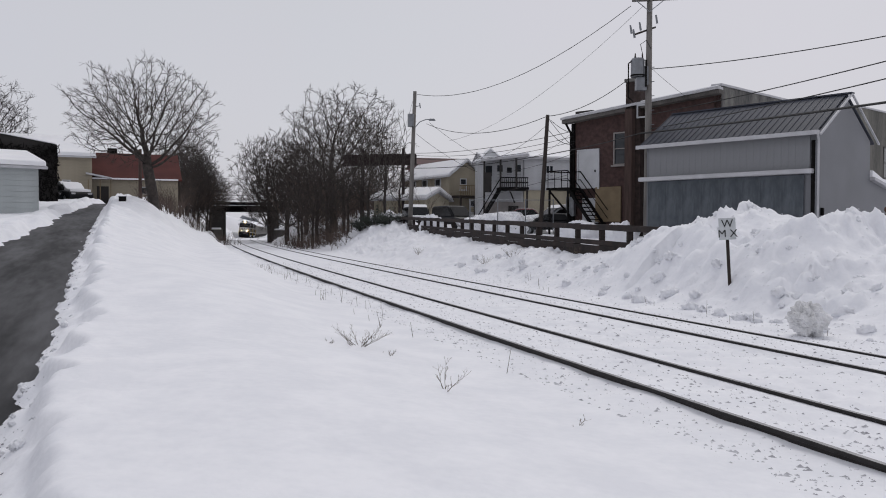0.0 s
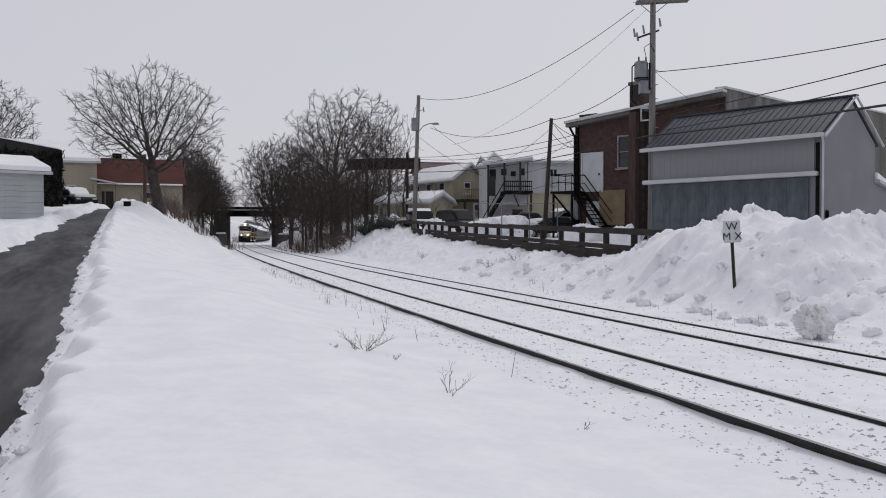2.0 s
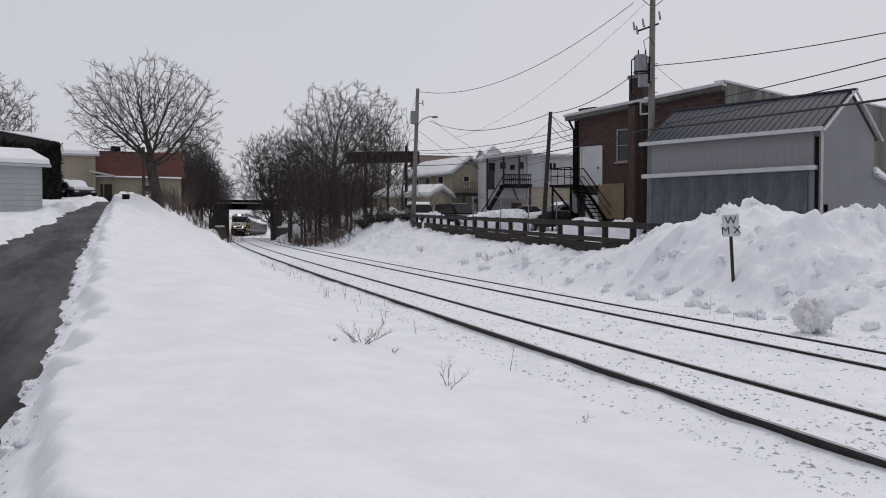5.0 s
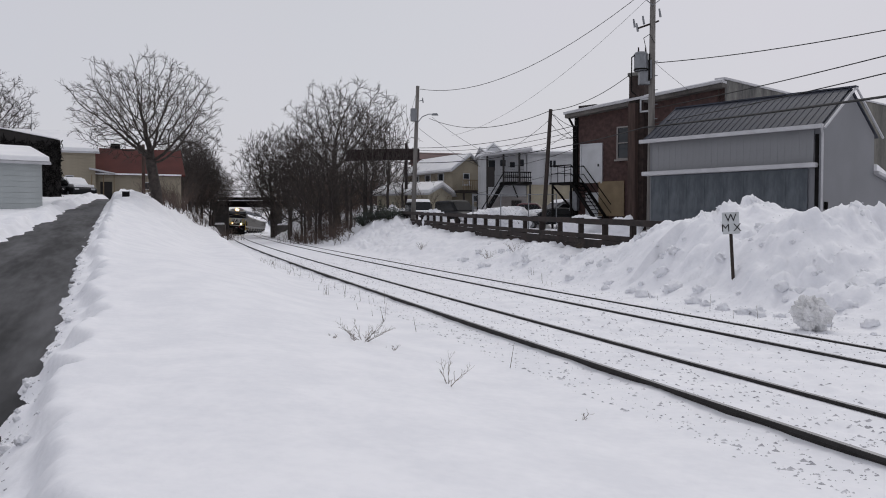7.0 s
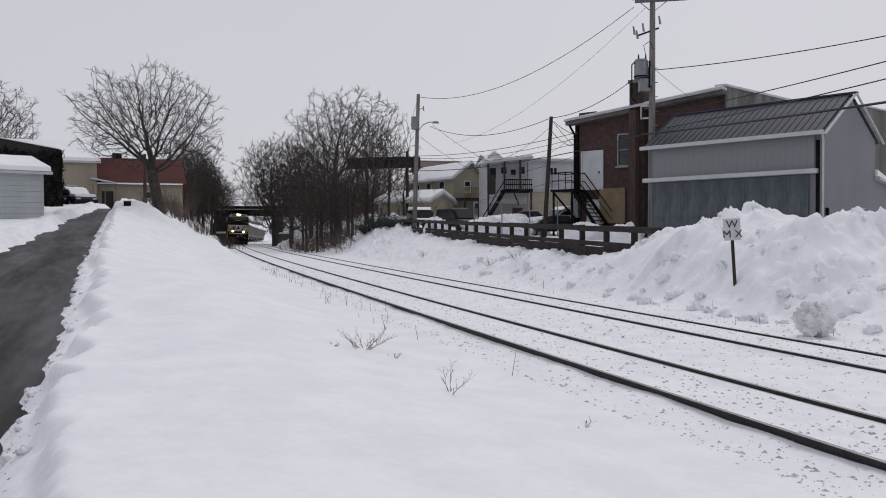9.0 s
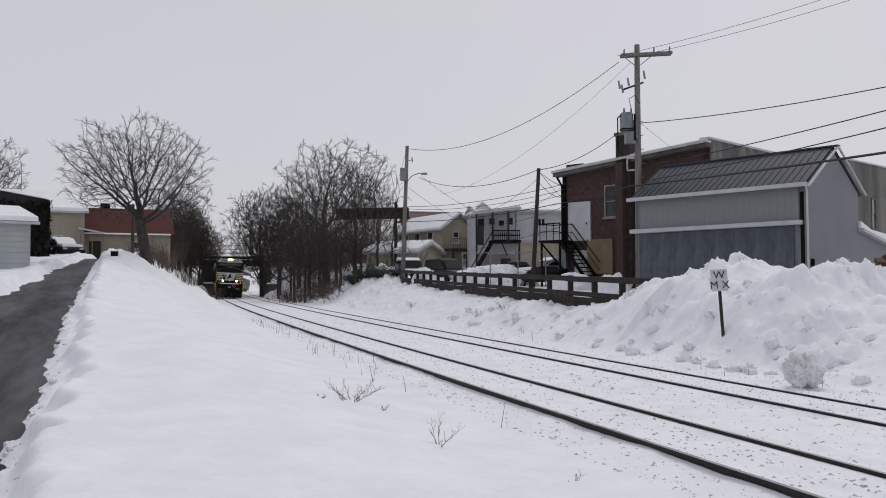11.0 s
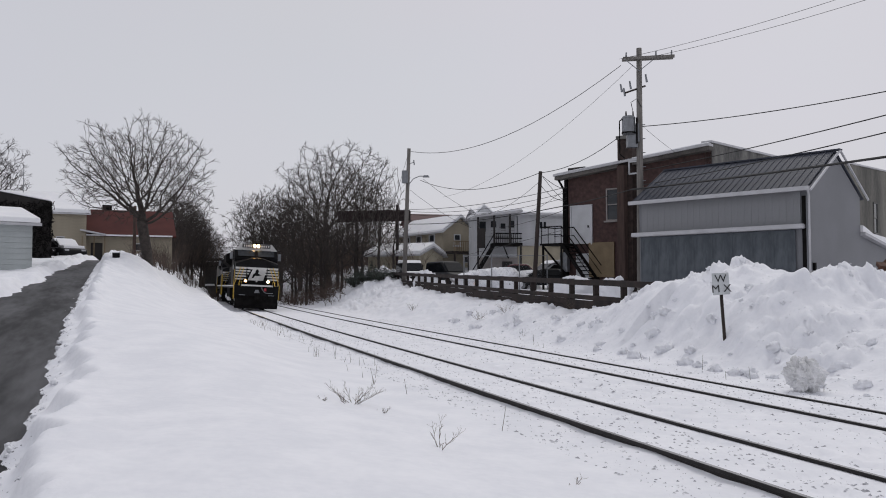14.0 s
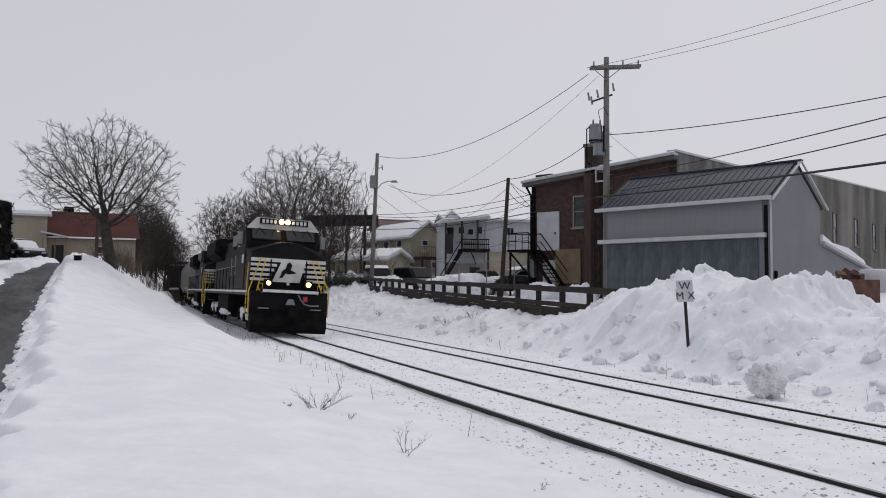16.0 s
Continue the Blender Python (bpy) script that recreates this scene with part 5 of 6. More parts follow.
# ---- cars and small things of the yard ----
def make_car(name, m, length, width, tall, material, label, wagon=False, snow=True):
    c = thing(name, m, label, "car", "parked cars")
    L, h = length / 2, tall
    low = [(-L, 0.35), (L, 0.35), (L, 0.62), (L * 0.94, 0.78), (L * 0.52, 0.9), (-L * 0.7, 0.95), (-L * 0.98, 0.9)]
    soften(part("body", Shape().prism(low, -width / 2, width / 2), material, c), 0.13, 3)
    back = -L * (0.95 if wagon else 0.66)
    cab = [(L * 0.5, 0.88), (L * 0.16, h - 0.06), (L * 0.02, h), (back + (0.2 if wagon else 0.55), h - 0.02), (back, 0.9)]
    soften(part("roof", Shape().prism(cab, -width / 2 + 0.12, width / 2 - 0.12), material, c), 0.16, 3)
    g = [(L * 0.42, 0.95), (L * 0.14, h - 0.14), (back + (0.3 if wagon else 0.6), h - 0.12), (back + 0.16, 0.97)]
    part("side_window", Shape().prism(g, -width / 2 + 0.09, -width / 2 + 0.11), CAR_GLASS, c)
    part("side_window", Shape().prism(g, width / 2 - 0.11, width / 2 - 0.09), CAR_GLASS, c)
    ws = math.degrees(math.atan2(h - 0.94, L * 0.34))
    part("windscreen", Shape().box((0, 0, 0), (0.03, width - 0.5, math.hypot(h - 0.94, L * 0.34) * 0.86)), CAR_GLASS, c, m=pose(L * 0.345, 0, (0.88 + h) / 2, 0, -(90 - ws) , 0))
    for x in (L * 0.62, -L * 0.6):
        for y in (-width / 2 + 0.1, width / 2 - 0.1):
            wh = part("wheel", Shape().tube((0, -0.1, 0), (0, 0.1, 0), 0.33, 0.33, 16), TYRE, c, m=pose(x, y, 0.33))
            part("rim", Shape().tube((0, -0.112, 0), (0, 0.112, 0), 0.2, 0.2, 10), CAR_SILVER, wh)
    for y in (-width / 2 + 0.3, width / 2 - 0.3):
        part("headlight", Shape().box((L * 0.985, y, 0.66), (0.06, 0.3, 0.12)), TRIM, c)
        part("tail_light", Shape().box((-L * 0.985, y, 0.78), (0.06, 0.24, 0.16)), RED, c)
    if snow:
        sn = [(L * 0.2, h - 0.04), (L * 0.02, h + 0.2), (back + 0.5, h + 0.26), (back + 0.1, h * 0.82), (back + 0.4, h - 0.03), (0, h - 0.01)]
        soften(part("roof_snow", Shape().prism(sn, -width / 2 + 0.18, width / 2 - 0.18), ROOF_SNOW, c, "snow on the roof"), 0.05)
        if snow == 2:
            for a, b in ((L * 0.22, L * 0.5), (back - 0.1, back + 0.5)):
                lo, hi = (h - 0.05, 0.92) if a > 0 else (0.94, h - 0.05)
                soften(part("glass_snow", Shape().prism([(a, lo), (b, hi), (b + 0.02, hi + 0.16), (a + 0.02, lo + 0.18)], -width / 2 + 0.2, width / 2 - 0.2), ROOF_SNOW, c), 0.04)
        hood = [(L * 0.92, 0.80), (L * 0.46, 0.90), (L * 0.46, 1.06), (L * 0.9, 0.98)]
        part("bonnet_snow", Shape().prism(hood, -width / 2 + 0.15, width / 2 - 0.15), ROOF_SNOW, c)
    return c


def make_cars():
    make_car("suv", pose(1.1, 61, 1.95, 0, 0, -60), 4.6, 1.9, 1.75, CAR_DARK, "black sport utility car with patches of snow", True, False)
    make_car("van", pose(-1.9, 68, 2.0, 0, 0, -75), 4.7, 1.9, 1.8, CAR_DARK, "dark van with a snowy roof behind the guard rail", True)
    make_car("sedan", pose(5.9, 59, 1.95, 0, 0, 175), 4.5, 1.8, 1.5, CAR_RED, "maroon parked saloon car", False, False)
    make_car("sedan", pose(8.0, 55.0, 1.9, 0, 0, 205), 4.5, 1.8, 1.5, CAR_SILVER, "silver parked saloon car beside the brick building", False, True)
    make_car("sedan", pose(7.15, 51.5, 1.55, 0, 0, 165), 4.5, 1.8, 1.4, CAR_DARK, "dark parked saloon car by the timber pole", False, False)
    x, y = -27.7, 60.5
    make_car("sedan", pose(x, y, ground_at(x, y) - 0.15, 0, 0, -42), 4.3, 1.8, 1.4, CAR_DARK, "dark saloon car under a thick cap of snow", snow=2)
    x, y = -29.4, 60.0
    make_car("sedan", pose(x, y, ground_at(x, y) - 0.25, 0, 0, -20), 4.3, 1.8, 1.35, CAR_DARK, "dark saloon car half hidden behind the garage", snow=False)


make_cars()


def lump(seed, sx, sy, sz, rings=14, rough_by=0.16, freq=1.6):
    """A rounded heap with an uneven surface, its base at z = 0."""
    s, n = Shape(), rings * 2
    for i in range(rings + 1):
        a = math.pi * i / rings
        for j in range(n):
            b = 2 * math.pi * j / n
            d = Vector((math.sin(a) * math.cos(b), math.sin(a) * math.sin(b), math.cos(a)))
            k = 1 + rough_by * noise.fractal(d * freq + Vector((seed * 7.3, 0, 0)), 0.6, 2.1, 4)
            s.v.append((d.x * sx * k, d.y * sy * k, d.z * sz * k))
    s.f = [(i * n + j, (i + 1) * n + j, (i + 1) * n + (j + 1) % n, i * n + (j + 1) % n) for i in range(rings) for j in range(n)]
    return s


def make_heaps():
    for x, y, sx, sy, sz, seed in ((4.1, 53, 2.7, 1.3, 1.25, 2), (-0.6, 60, 0.9, 0.8, 1.0, 4), (5.2, 52, 1.3, 1.0, 1.0, 6), (8.6, 38.5, 0.9, 0.7, 0.75, 7), (7.4, 43, 1.3, 0.9, 0.8, 8)):
        z = float(lot(track_coords(x, y)[0]))
        solo("snow_mound", lump(seed, sx, sy, sz, 22, 0.3, 2.2), SNOW, "heap of shovelled snow in the yard", "snow", "snow heaps", smooth=True, m=pose(x, y, z))
    # loose blocks along the foot of the bank
    b = (6.97, 15.20, 0.24)
    solo("snow_boulder", lump(9, 0.34, 0.31, 0.31, 24, 0.38, 2.6), DIRTY_SNOW, "round grimy snow boulder at the foot of the bank", "snow", "snow blocks", m=pose(*b))
    rnd = random.Random(12)
    base = [lump(20 + i, 0.5, 0.42, 0.34, 10, 0.5, 2.2).mesh("snow_block", SNOW, True) for i in range(5)]
    for i in range(170):
        u, f = rnd.choice((rnd.uniform(4, 22), rnd.uniform(4, 36))), rnd.random()
        off = 6.7 + 4.6 * f * f if u < 22 else 6.9 + 2.3 * f
        z = float(height(np.array([u]), np.array([off]))[0])
        k = rnd.choice((0.12, 0.16, 0.2, 0.26, 0.34, 0.42))
        if f < 0.2 and rnd.random() < 0.3:
            k = 0.34
        ob = new("snow_block", base[i % 5])
        ob.matrix_basis = pose(*on_track(u, off), z + k * 0.05, rnd.uniform(-30, 30), rnd.uniform(-30, 30), rnd.uniform(0, 360)) @ Matrix.Scale(k, 4)
        tagged(ob, "tumbled block of hard snow on the bank", "snow", "snow blocks")
    for i in range(80):
        u = rnd.uniform(5, 40)
        off = float(lane_edge(u)) + rnd.uniform(0.1, 0.5)
        z = float(height(np.array([u]), np.array([off]))[0])
        k = rnd.choice((0.05, 0.07, 0.1, 0.14))
        ob = new("snow_block", base[i % 5])
        ob.matrix_basis = pose(*on_track(u, off), z + k * 0.05, rnd.uniform(-30, 30), rnd.uniform(-30, 30), rnd.uniform(0, 360)) @ Matrix.Scale(k, 4)
        tagged(ob, "lump of ploughed snow beside the lane", "snow", "snow blocks")


make_heaps()


def letters(text, size):
    cu = bpy.data.curves.new("letters", "FONT")
    cu.body, cu.size, cu.extrude, cu.align_x, cu.align_y, cu.space_line, cu.offset = text, size, 0.004, "CENTER", "CENTER", 0.85, 0.0
    tmp = bpy.data.objects.new("letters", cu)
    scene.collection.objects.link(tmp)
    me = bpy.data.meshes.new_from_object(tmp.evaluated_get(bpy.context.evaluated_depsgraph_get()))
    bpy.data.objects.remove(tmp)
    me.materials.clear()
    me.materials.append(SIGN_BLACK)
    return me


def make_sign():
    b = (7.18, 20.00, 0.80)
    s = thing("whistle_sign", pose(b[0], b[1], b[2], 0, -3.4, -8), "weathered white railway whistle sign on a dark leaning post", "sign")
    part("post", Shape().box((0, 0, 0.35), (0.07, 0.06, 1.5)), BROWN_POLE, s)
    panel = soften(part("panel", Shape().box((0, -0.05, 1.16), (0.405, 0.03, 0.54)), SIGN, s), 0.01)
    for text, z in (("W", 1.28), ("M X", 1.035)):
        part("letter_row", letters(text, 0.27), SIGN_BLACK, panel, m=pose(0, -0.07, z, 90))


make_sign()


def make_fence():
    f = thing("chain_link_fence", pose(0, 50.0, 0), "thin grey chain-link fence across the snowy yard", "fence")
    xs = [1.85 + 1.72 * i for i in range(4)]
    for x in xs:
        part("post", Shape().tube((x, 0, 1.5), (x, 0, 3.8), 0.035, n=8), GALV, f)
    part("top_rail", Shape().tube((xs[0], 0, 3.74), (xs[-1], 0, 3.74), 0.022, n=6), GALV, f)
    mesh = Shape()
    for k in range(-10, 30):
        for lean in (1, -1):
            a, b = xs[0] + 0.22 * k, xs[0] + 0.22 * k + 1.2 * lean
            lo, hi = max(min(a, b), xs[0]), min(max(a, b), xs[-1])
            if hi - lo > 0.05:
                za, zb = 1.9 + 1.8 * (lo - a) / (b - a), 1.9 + 1.8 * (hi - a) / (b - a)
                mesh.tube((lo, 0, za), (hi, 0, zb), 0.002, n=3, cap=False)
    part("wire_mesh", mesh, GALV, f)


make_fence()


def make_debris():
    c = (15.65, 27.50, 2.2)
    d = thing("scrap_crate", pose(c[0], c[1], c[2] - 0.5, 0, 0, 15), "rusty crate heaped with scrap beyond the snow pile", "crate")
    part("side", Shape().box((0, -0.5, 0.3), (1.6, 0.05, 0.8)).box((0, 0.5, 0.3), (1.6, 0.05, 0.8)).box((-0.8, 0, 0.3), (0.05, 1, 0.8)).box((0.8, 0, 0.3), (0.05, 1, 0.8)), DEBRIS, d)
    rnd = random.Random(4)
    for i in range(9):
        part("scrap", Shape().box((0, 0, 0), (rnd.uniform(0.2, 0.6), rnd.uniform(0.1, 0.3), rnd.uniform(0.1, 0.35))), DEBRIS, d, m=pose(rnd.uniform(-0.6, 0.6), rnd.uniform(-0.3, 0.3), rnd.uniform(0.6, 0.95), rnd.uniform(-40, 40), rnd.uniform(-40, 40), rnd.uniform(0, 180)))
    c = (17.4, 28.50, 2.50)
    t = thing("tank", pose(c[0], c[1], c[2] - 0.6), "white gas tank with snow beside the shed", "tank")
    part("shell", Shape().tube((-0.7, 0, 0.5), (0.7, 0, 0.5), 0.42, n=18), WHITE, t, smooth=True)
    part("foot", Shape().box((-0.4, 0, 0.0), (0.1, 0.5, 0.4)), GALV, t)
    part("foot", Shape().box((0.4, 0, 0.0), (0.1, 0.5, 0.4)), GALV, t)
    c = (-17.75, 45.3)
    b = thing("utility_box", pose(*c, ground_at(*c) + 0.05, 0, 0, 12), "small dark utility box standing in the snow", "box")
    soften(part("case", Shape().box((0, 0, 0.06), (0.36, 0.3, 0.26)), BLACK_MATT, b), 0.02)
    part("lid", Shape().box((0, 0, 0.21), (0.4, 0.34, 0.04)), GALV, b)


make_debris()


# ---- dead plants in the snow ----
def shrub(name, spot, size, stems, seed, label, flat=0.6):
    rnd, t = random.Random(seed), thing(name, pose(*spot), label, "plant", "dead plants")
    for _ in range(stems):
        s = Shape()
        a = rnd.uniform(0, 6.28)
        d = Vector((math.cos(a) * flat, math.sin(a) * flat, rnd.uniform(0.5, 1.0))).normalized()
        p, r = Vector((rnd.uniform(-0.04, 0.04), 0, -0.06)), 0.006
        for k in range(4):
            q = p + d * size / 4
            s.tube(p, q, r, r * 0.75, 4, False)
            for _ in range(3 if k else 1):
                e = (d + Vector((rnd.uniform(-1, 1), rnd.uniform(-1, 1), rnd.uniform(-0.3, 1))) * 0.8).normalized()
                tip = q + e * size * rnd.uniform(0.1, 0.26)
                s.tube(q, tip, r * 0.6, r * 0.45, 3, False)
                for _ in range(2):
                    f = (e + Vector((rnd.uniform(-1, 1), rnd.uniform(-1, 1), rnd.uniform(-0.3, 1))) * 0.8).normalized()
                    s.tube(tip, tip + f * size * rnd.uniform(0.05, 0.12), r * 0.5, r * 0.3, 3, False)
            p, r = q, r * 0.75
            d = (d + Vector((rnd.uniform(-0.2, 0.2), rnd.uniform(-0.2, 0.2), rnd.uniform(-0.1, 0.2)))).normalized()
        part("stem", s, GRASS, t)


def on_snow(x, y):
    return (x, y, ground_at(x, y))


def make_plants():
    shrub("dead_shrub", on_snow(-1.22, 12.1), 0.44, 9, 1, "dry leafless shrub poking through the snow", 1.2)
    shrub("dead_shrub", on_snow(-0.72, 11.6), 0.16, 4, 2, "tiny dry twig in the snow", 1.2)
    shrub("dead_shrub", on_snow(-1.65, 12.0), 0.15, 4, 7, "tiny dry twig in the snow", 1.2)
    shrub("dead_twig", on_snow(0.07, 9.1), 0.42, 3, 3, "forked dry twig in the snow", 1.1)
    shrub("dead_twig", on_snow(1.35, 7.7), 0.28, 1, 4, "single bent grass blade in the snow", 2.2)
    for k, (x, y) in enumerate(((5.4, 30.9), (3.0, 33.5), (1.9, 35.0), (-1.2, 46.0))):
        shrub("dead_shrub", on_snow(x, y), 0.5, 9, 11 + k, "dry grey weed clump on the snowy bank", 1.0)
    rnd = random.Random(6)
    stalk = [Shape().tube((0, 0, -0.05), (rnd.uniform(-0.08, 0.08), 0.02, h), 0.006, 0.003, 3, False).mesh("stalk", GRASS) for h in (0.14, 0.2, 0.27, 0.34)]
    for i in range(75):
        u, off = rnd.choice((rnd.uniform(16, 40), rnd.uniform(7, 40))), rnd.uniform(-1.5, -0.35)
        if i % 5 == 0:
            u, off = rnd.uniform(6, 30), rnd.uniform(6.0, 7.2)
        z = float(height(np.array([u]), np.array([off]))[0])
        ob = new("grass_stalk", stalk[i % 4])
        ob.matrix_basis = pose(*on_track(u, off), z, rnd.uniform(-15, 15), rnd.uniform(-15, 15), rnd.uniform(0, 360))
        tagged(ob, "dry grass stalk beside the rail", "plant", "dead plants")


make_plants()


# ---- train ----
TRAIN_T = [0.0, 3.5, 7.0, 9.5, 12.5, 14.5, 16.0]
TRAIN_U = [238.0, 195.0, 150.0, 117.5, 76.8, 50.8, 31.0]
LOCO, CAR = 22.3, 17.6


def train_u(t):
    return float(np.interp(t, TRAIN_T, TRAIN_U))


def rolling(front, length):
    """Pose of a vehicle whose nose is at that length along the line, its x axis ahead towards the viewer."""
    a, b = front + 0.2 * length, front + 0.8 * length
    pa, pb = (Vector((*on_track(q, GAUGE / 2), grade(q) + CANT / 2)) for q in (a, b))
    d = pa - pb
    yaw, pitch = math.degrees(math.atan2(d.y, d.x)), math.degrees(math.atan2(d.z, math.hypot(d.x, d.y)))
    mid = (pa + pb) / 2 + d.normalized() * (length / 2)
    return pose(*mid, -2.6, -pitch, yaw)


def bogie(parent, x, wheels, material):
    b = part("bogie", Shape().box((x, -1.05, 0.72), (wheels * 1.75, 0.16, 0.42)).box((x, 1.05, 0.72), (wheels * 1.75, 0.16, 0.42)).box((x, 0, 0.75), (0.8, 2.1, 0.3)), material, parent)
    me = Shape().tube((0, -0.78, 0), (0, -0.66, 0), 0.52, 0.52, 20).tube((0, 0.66, 0), (0, 0.78, 0), 0.52, 0.52, 20).tube((0, -0.7, 0), (0, 0.7, 0), 0.09, 0.09, 8).mesh("wheelset", BLACK_MATT)
    made = []
    for i in range(wheels):
        made.append(part("wheelset", me, BLACK_MATT, b, m=pose(x + (i - (wheels - 1) / 2) * 1.85, 0, 0.52)))
        for y in (-1.14, 1.14):
            part("axle_box", Shape().box((x + (i - (wheels - 1) / 2) * 1.85, y, 0.55), (0.34, 0.14, 0.34)), material, b)
    return made


def make_loco():
    s = thing("locomotive", rolling(31, LOCO), "black freight locomotive with white nose stripes and lit headlights", "locomotive", "train vehicles")
    # front end
    part("plough", Shape().prism([(-0.55, 0.14), (-0.2, 0.12), (-0.02, 0.4), (-0.2, 1.0), (-0.6, 1.0)], -1.46, 1.46), BLACK_MATT, s, "black snow plough")
    part("pilot", Shape().box((-0.42, 0, 1.25), (0.3, 3.0, 0.9)), BLACK, s)
    part("anticlimber", Shape().box((-0.25, 0, 1.72), (0.5, 2.3, 0.16)), BLACK, s)
    part("sill_stripe", Shape().box((0.01, 0, 1.72), (0.02, 2.15, 0.11)), LOCO_WHITE, s, "white stripe on the buffer sill")
    part("coupler", Shape().box((0.05, 0.0, 0.92), (0.75, 0.24, 0.3)).box((0.38, 0.06, 0.92), (0.2, 0.34, 0.36)), BLACK_MATT, s)
    part("coupler_casting", Shape().box((0.03, 0, 1.32), (0.06, 0.38, 0.22), taper=0.5), GALV, s)
    part("cable_loop", tubes(Shape(), [(-0.02, 0.30, 1.60), (0.08, 0.38, 1.42), (0.12, 0.52, 1.26), (0.1, 0.75, 1.20), (0.06, 1.1, 1.22)], 0.028, 6), GALV, s, "grey jumper cable")
    for y in (-0.62, 0.75):
        part("air_hose", tubes(Shape(), [(0.0, y, 1.25), (0.12, y * 0.9, 0.95), (0.14, y * 0.7, 0.72), (0.1, y * 0.45, 0.68)], 0.02, 6), BLACK_MATT, s)
    part("glad_hand", Shape().box((0.06, 0.55, 1.45), (0.1, 0.16, 0.2)), RED, s, "red hose coupling")
    for y in (-1.0, 1.0):
        part("pilot_step", Shape().box((-0.1, y, 1.05), (0.16, 0.4, 0.04)), GALV, s)
    nose = [(-0.95, 1.75), (-0.86, 3.06), (-2.7, 3.06), (-2.7, 1.75)]
    soften(part("nose", Shape().prism(nose, -1.48, 1.48), BLACK, s), 0.03)
    top = Shape()
    top.v = [(-0.88, -1.46, 3.05), (-0.88, 1.46, 3.05), (-1.02, -1.45, 3.26), (-1.02, -0.3, 3.66), (-1.02, 0.3, 3.66), (-1.02, 1.45, 3.26), (-2.6, -1.5, 3.46), (-2.6, -0.3, 3.78), (-2.6, 0.3, 3.78), (-2.6, 1.5, 3.46), (-2.6, -1.46, 3.05), (-2.6, 1.46, 3.05)]
    top.f = [(0, 1, 5, 4, 3, 2), (2, 3, 7, 6), (3, 4, 8, 7), (4, 5, 9, 8), (0, 2, 6, 10), (1, 11, 9, 5)]
    part("nose_top", top, BLACK, s)
    for sgn in (-1, 1):
        for i, (z, inner) in enumerate(((2.93, 0.0), (2.73, 0.46), (2.54, 0.56), (2.35, 0.66), (2.16, 0.74))):
            w = 1.47 - inner
            part("nose_stripe", Shape().box((-0.90 + (z - 1.75) * 0.063 + 0.003, sgn * (inner + w / 2), z), (0.03, w, 0.105 if i else 0.14)), LOCO_WHITE, s)
        part("nose_seam", Shape().box((-0.83, sgn * 0.70, 2.5), (0.05, 0.06, 0.92)), BLACK, s)
        part("ditch_light_case", Shape().box((-0.75, sgn * 0.78, 2.02), (0.3, 0.3, 0.3)), BLACK, s)
    part("nose_panel", Shape().prism([(-0.62, 2.08), (0.46, 2.08), (0.66, 2.86), (-0.30, 2.86)], -0.012, 0.0, pose(-0.826, 0, 0, 0, 0, 90)), LOCO_WHITE, s, "white emblem panel")
    part("nose_mark", Shape().prism([(-0.36, 2.22), (-0.22, 2.26), (-0.12, 2.42), (0.0, 2.4), (0.34, 2.46), (0.08, 2.58), (0.14, 2.76), (0.04, 2.88), (-0.06, 2.82), (-0.12, 2.62), (-0.26, 2.5), (-0.3, 2.34)], -0.016, -0.002, pose(-0.816, 0, 0, 0, 0, 90)), BLACK, s, "plain dark emblem shape")
    part("nose_lamp", Shape().tube((-0.8, 0, 2.02), (-0.76, 0, 2.02), 0.06, n=10), LOCO_WHITE, s)
    for y, r in ((-0.78, 0.06), (0.78, 0.072)):
        # the ring round the lens glows in place of a halo
        d = part("ditch_light", Shape().tube((-0.62, y, 2.02), (-0.57, y, 2.02), r + 0.03, n=16), LAMP_HALO, s, "lit orange-yellow ditch light")
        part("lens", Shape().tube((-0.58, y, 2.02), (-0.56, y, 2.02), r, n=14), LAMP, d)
    # cab
    cab = [(-2.6, 1.75), (-2.3, 3.7), (-2.66, 4.32), (-5.4, 4.4), (-5.4, 1.75)]
    soften(part("cab", Shape().prism(cab, -1.52, 1.52), BLACK, s), 0.04)
    soften(part("cab_roof", Shape().prism([(-1.52, 4.3), (1.52, 4.3), (1.02, 4.68), (-1.02, 4.68)], 2.62, 5.4, pose(0, 0, 0, 0, 0, 90)), BLACK, s), 0.03)
    part("brow", Shape().prism([(-1.5, 4.27), (1.5, 4.27), (1.40, 4.4), (1.10, 4.74), (-1.10, 4.74), (-1.40, 4.4)], 2.56, 2.66, pose(0, 0, 0, 0, 0, 90)), LOCO_WHITE, s, "white band over the windscreens")
    slant = math.degrees(math.atan2(0.36, 0.62))
    for sgn in (-1, 1):
        f = part("windscreen_frame", Shape().box((0, 0, 0), (0.04, 1.28, 0.58)), BLACK_MATT, s, m=pose(-2.46, sgn * 0.7, 4.03, 0, -slant))
        part("windscreen", Shape().box((0.02, 0, 0), (0.03, 1.16, 0.48)), GLASS, f)
        part("wiper", Shape().tube((0.05, sgn * 0.3, 0.3), (0.05, sgn * 0.05, -0.02), 0.012, n=4), BLACK_MATT, f)
        nb = part("number_board", Shape().box((-2.5, sgn * 0.62, 4.58), (0.12, 0.74, 0.23)), BLACK_MATT, s, "black number board with plain pale bars")
        part("board_frame", Shape().box((-2.45, sgn * 0.62, 4.705), (0.05, 0.78, 0.03)).box((-2.45, sgn * 0.62, 4.455), (0.05, 0.78, 0.03)), GALV, nb)
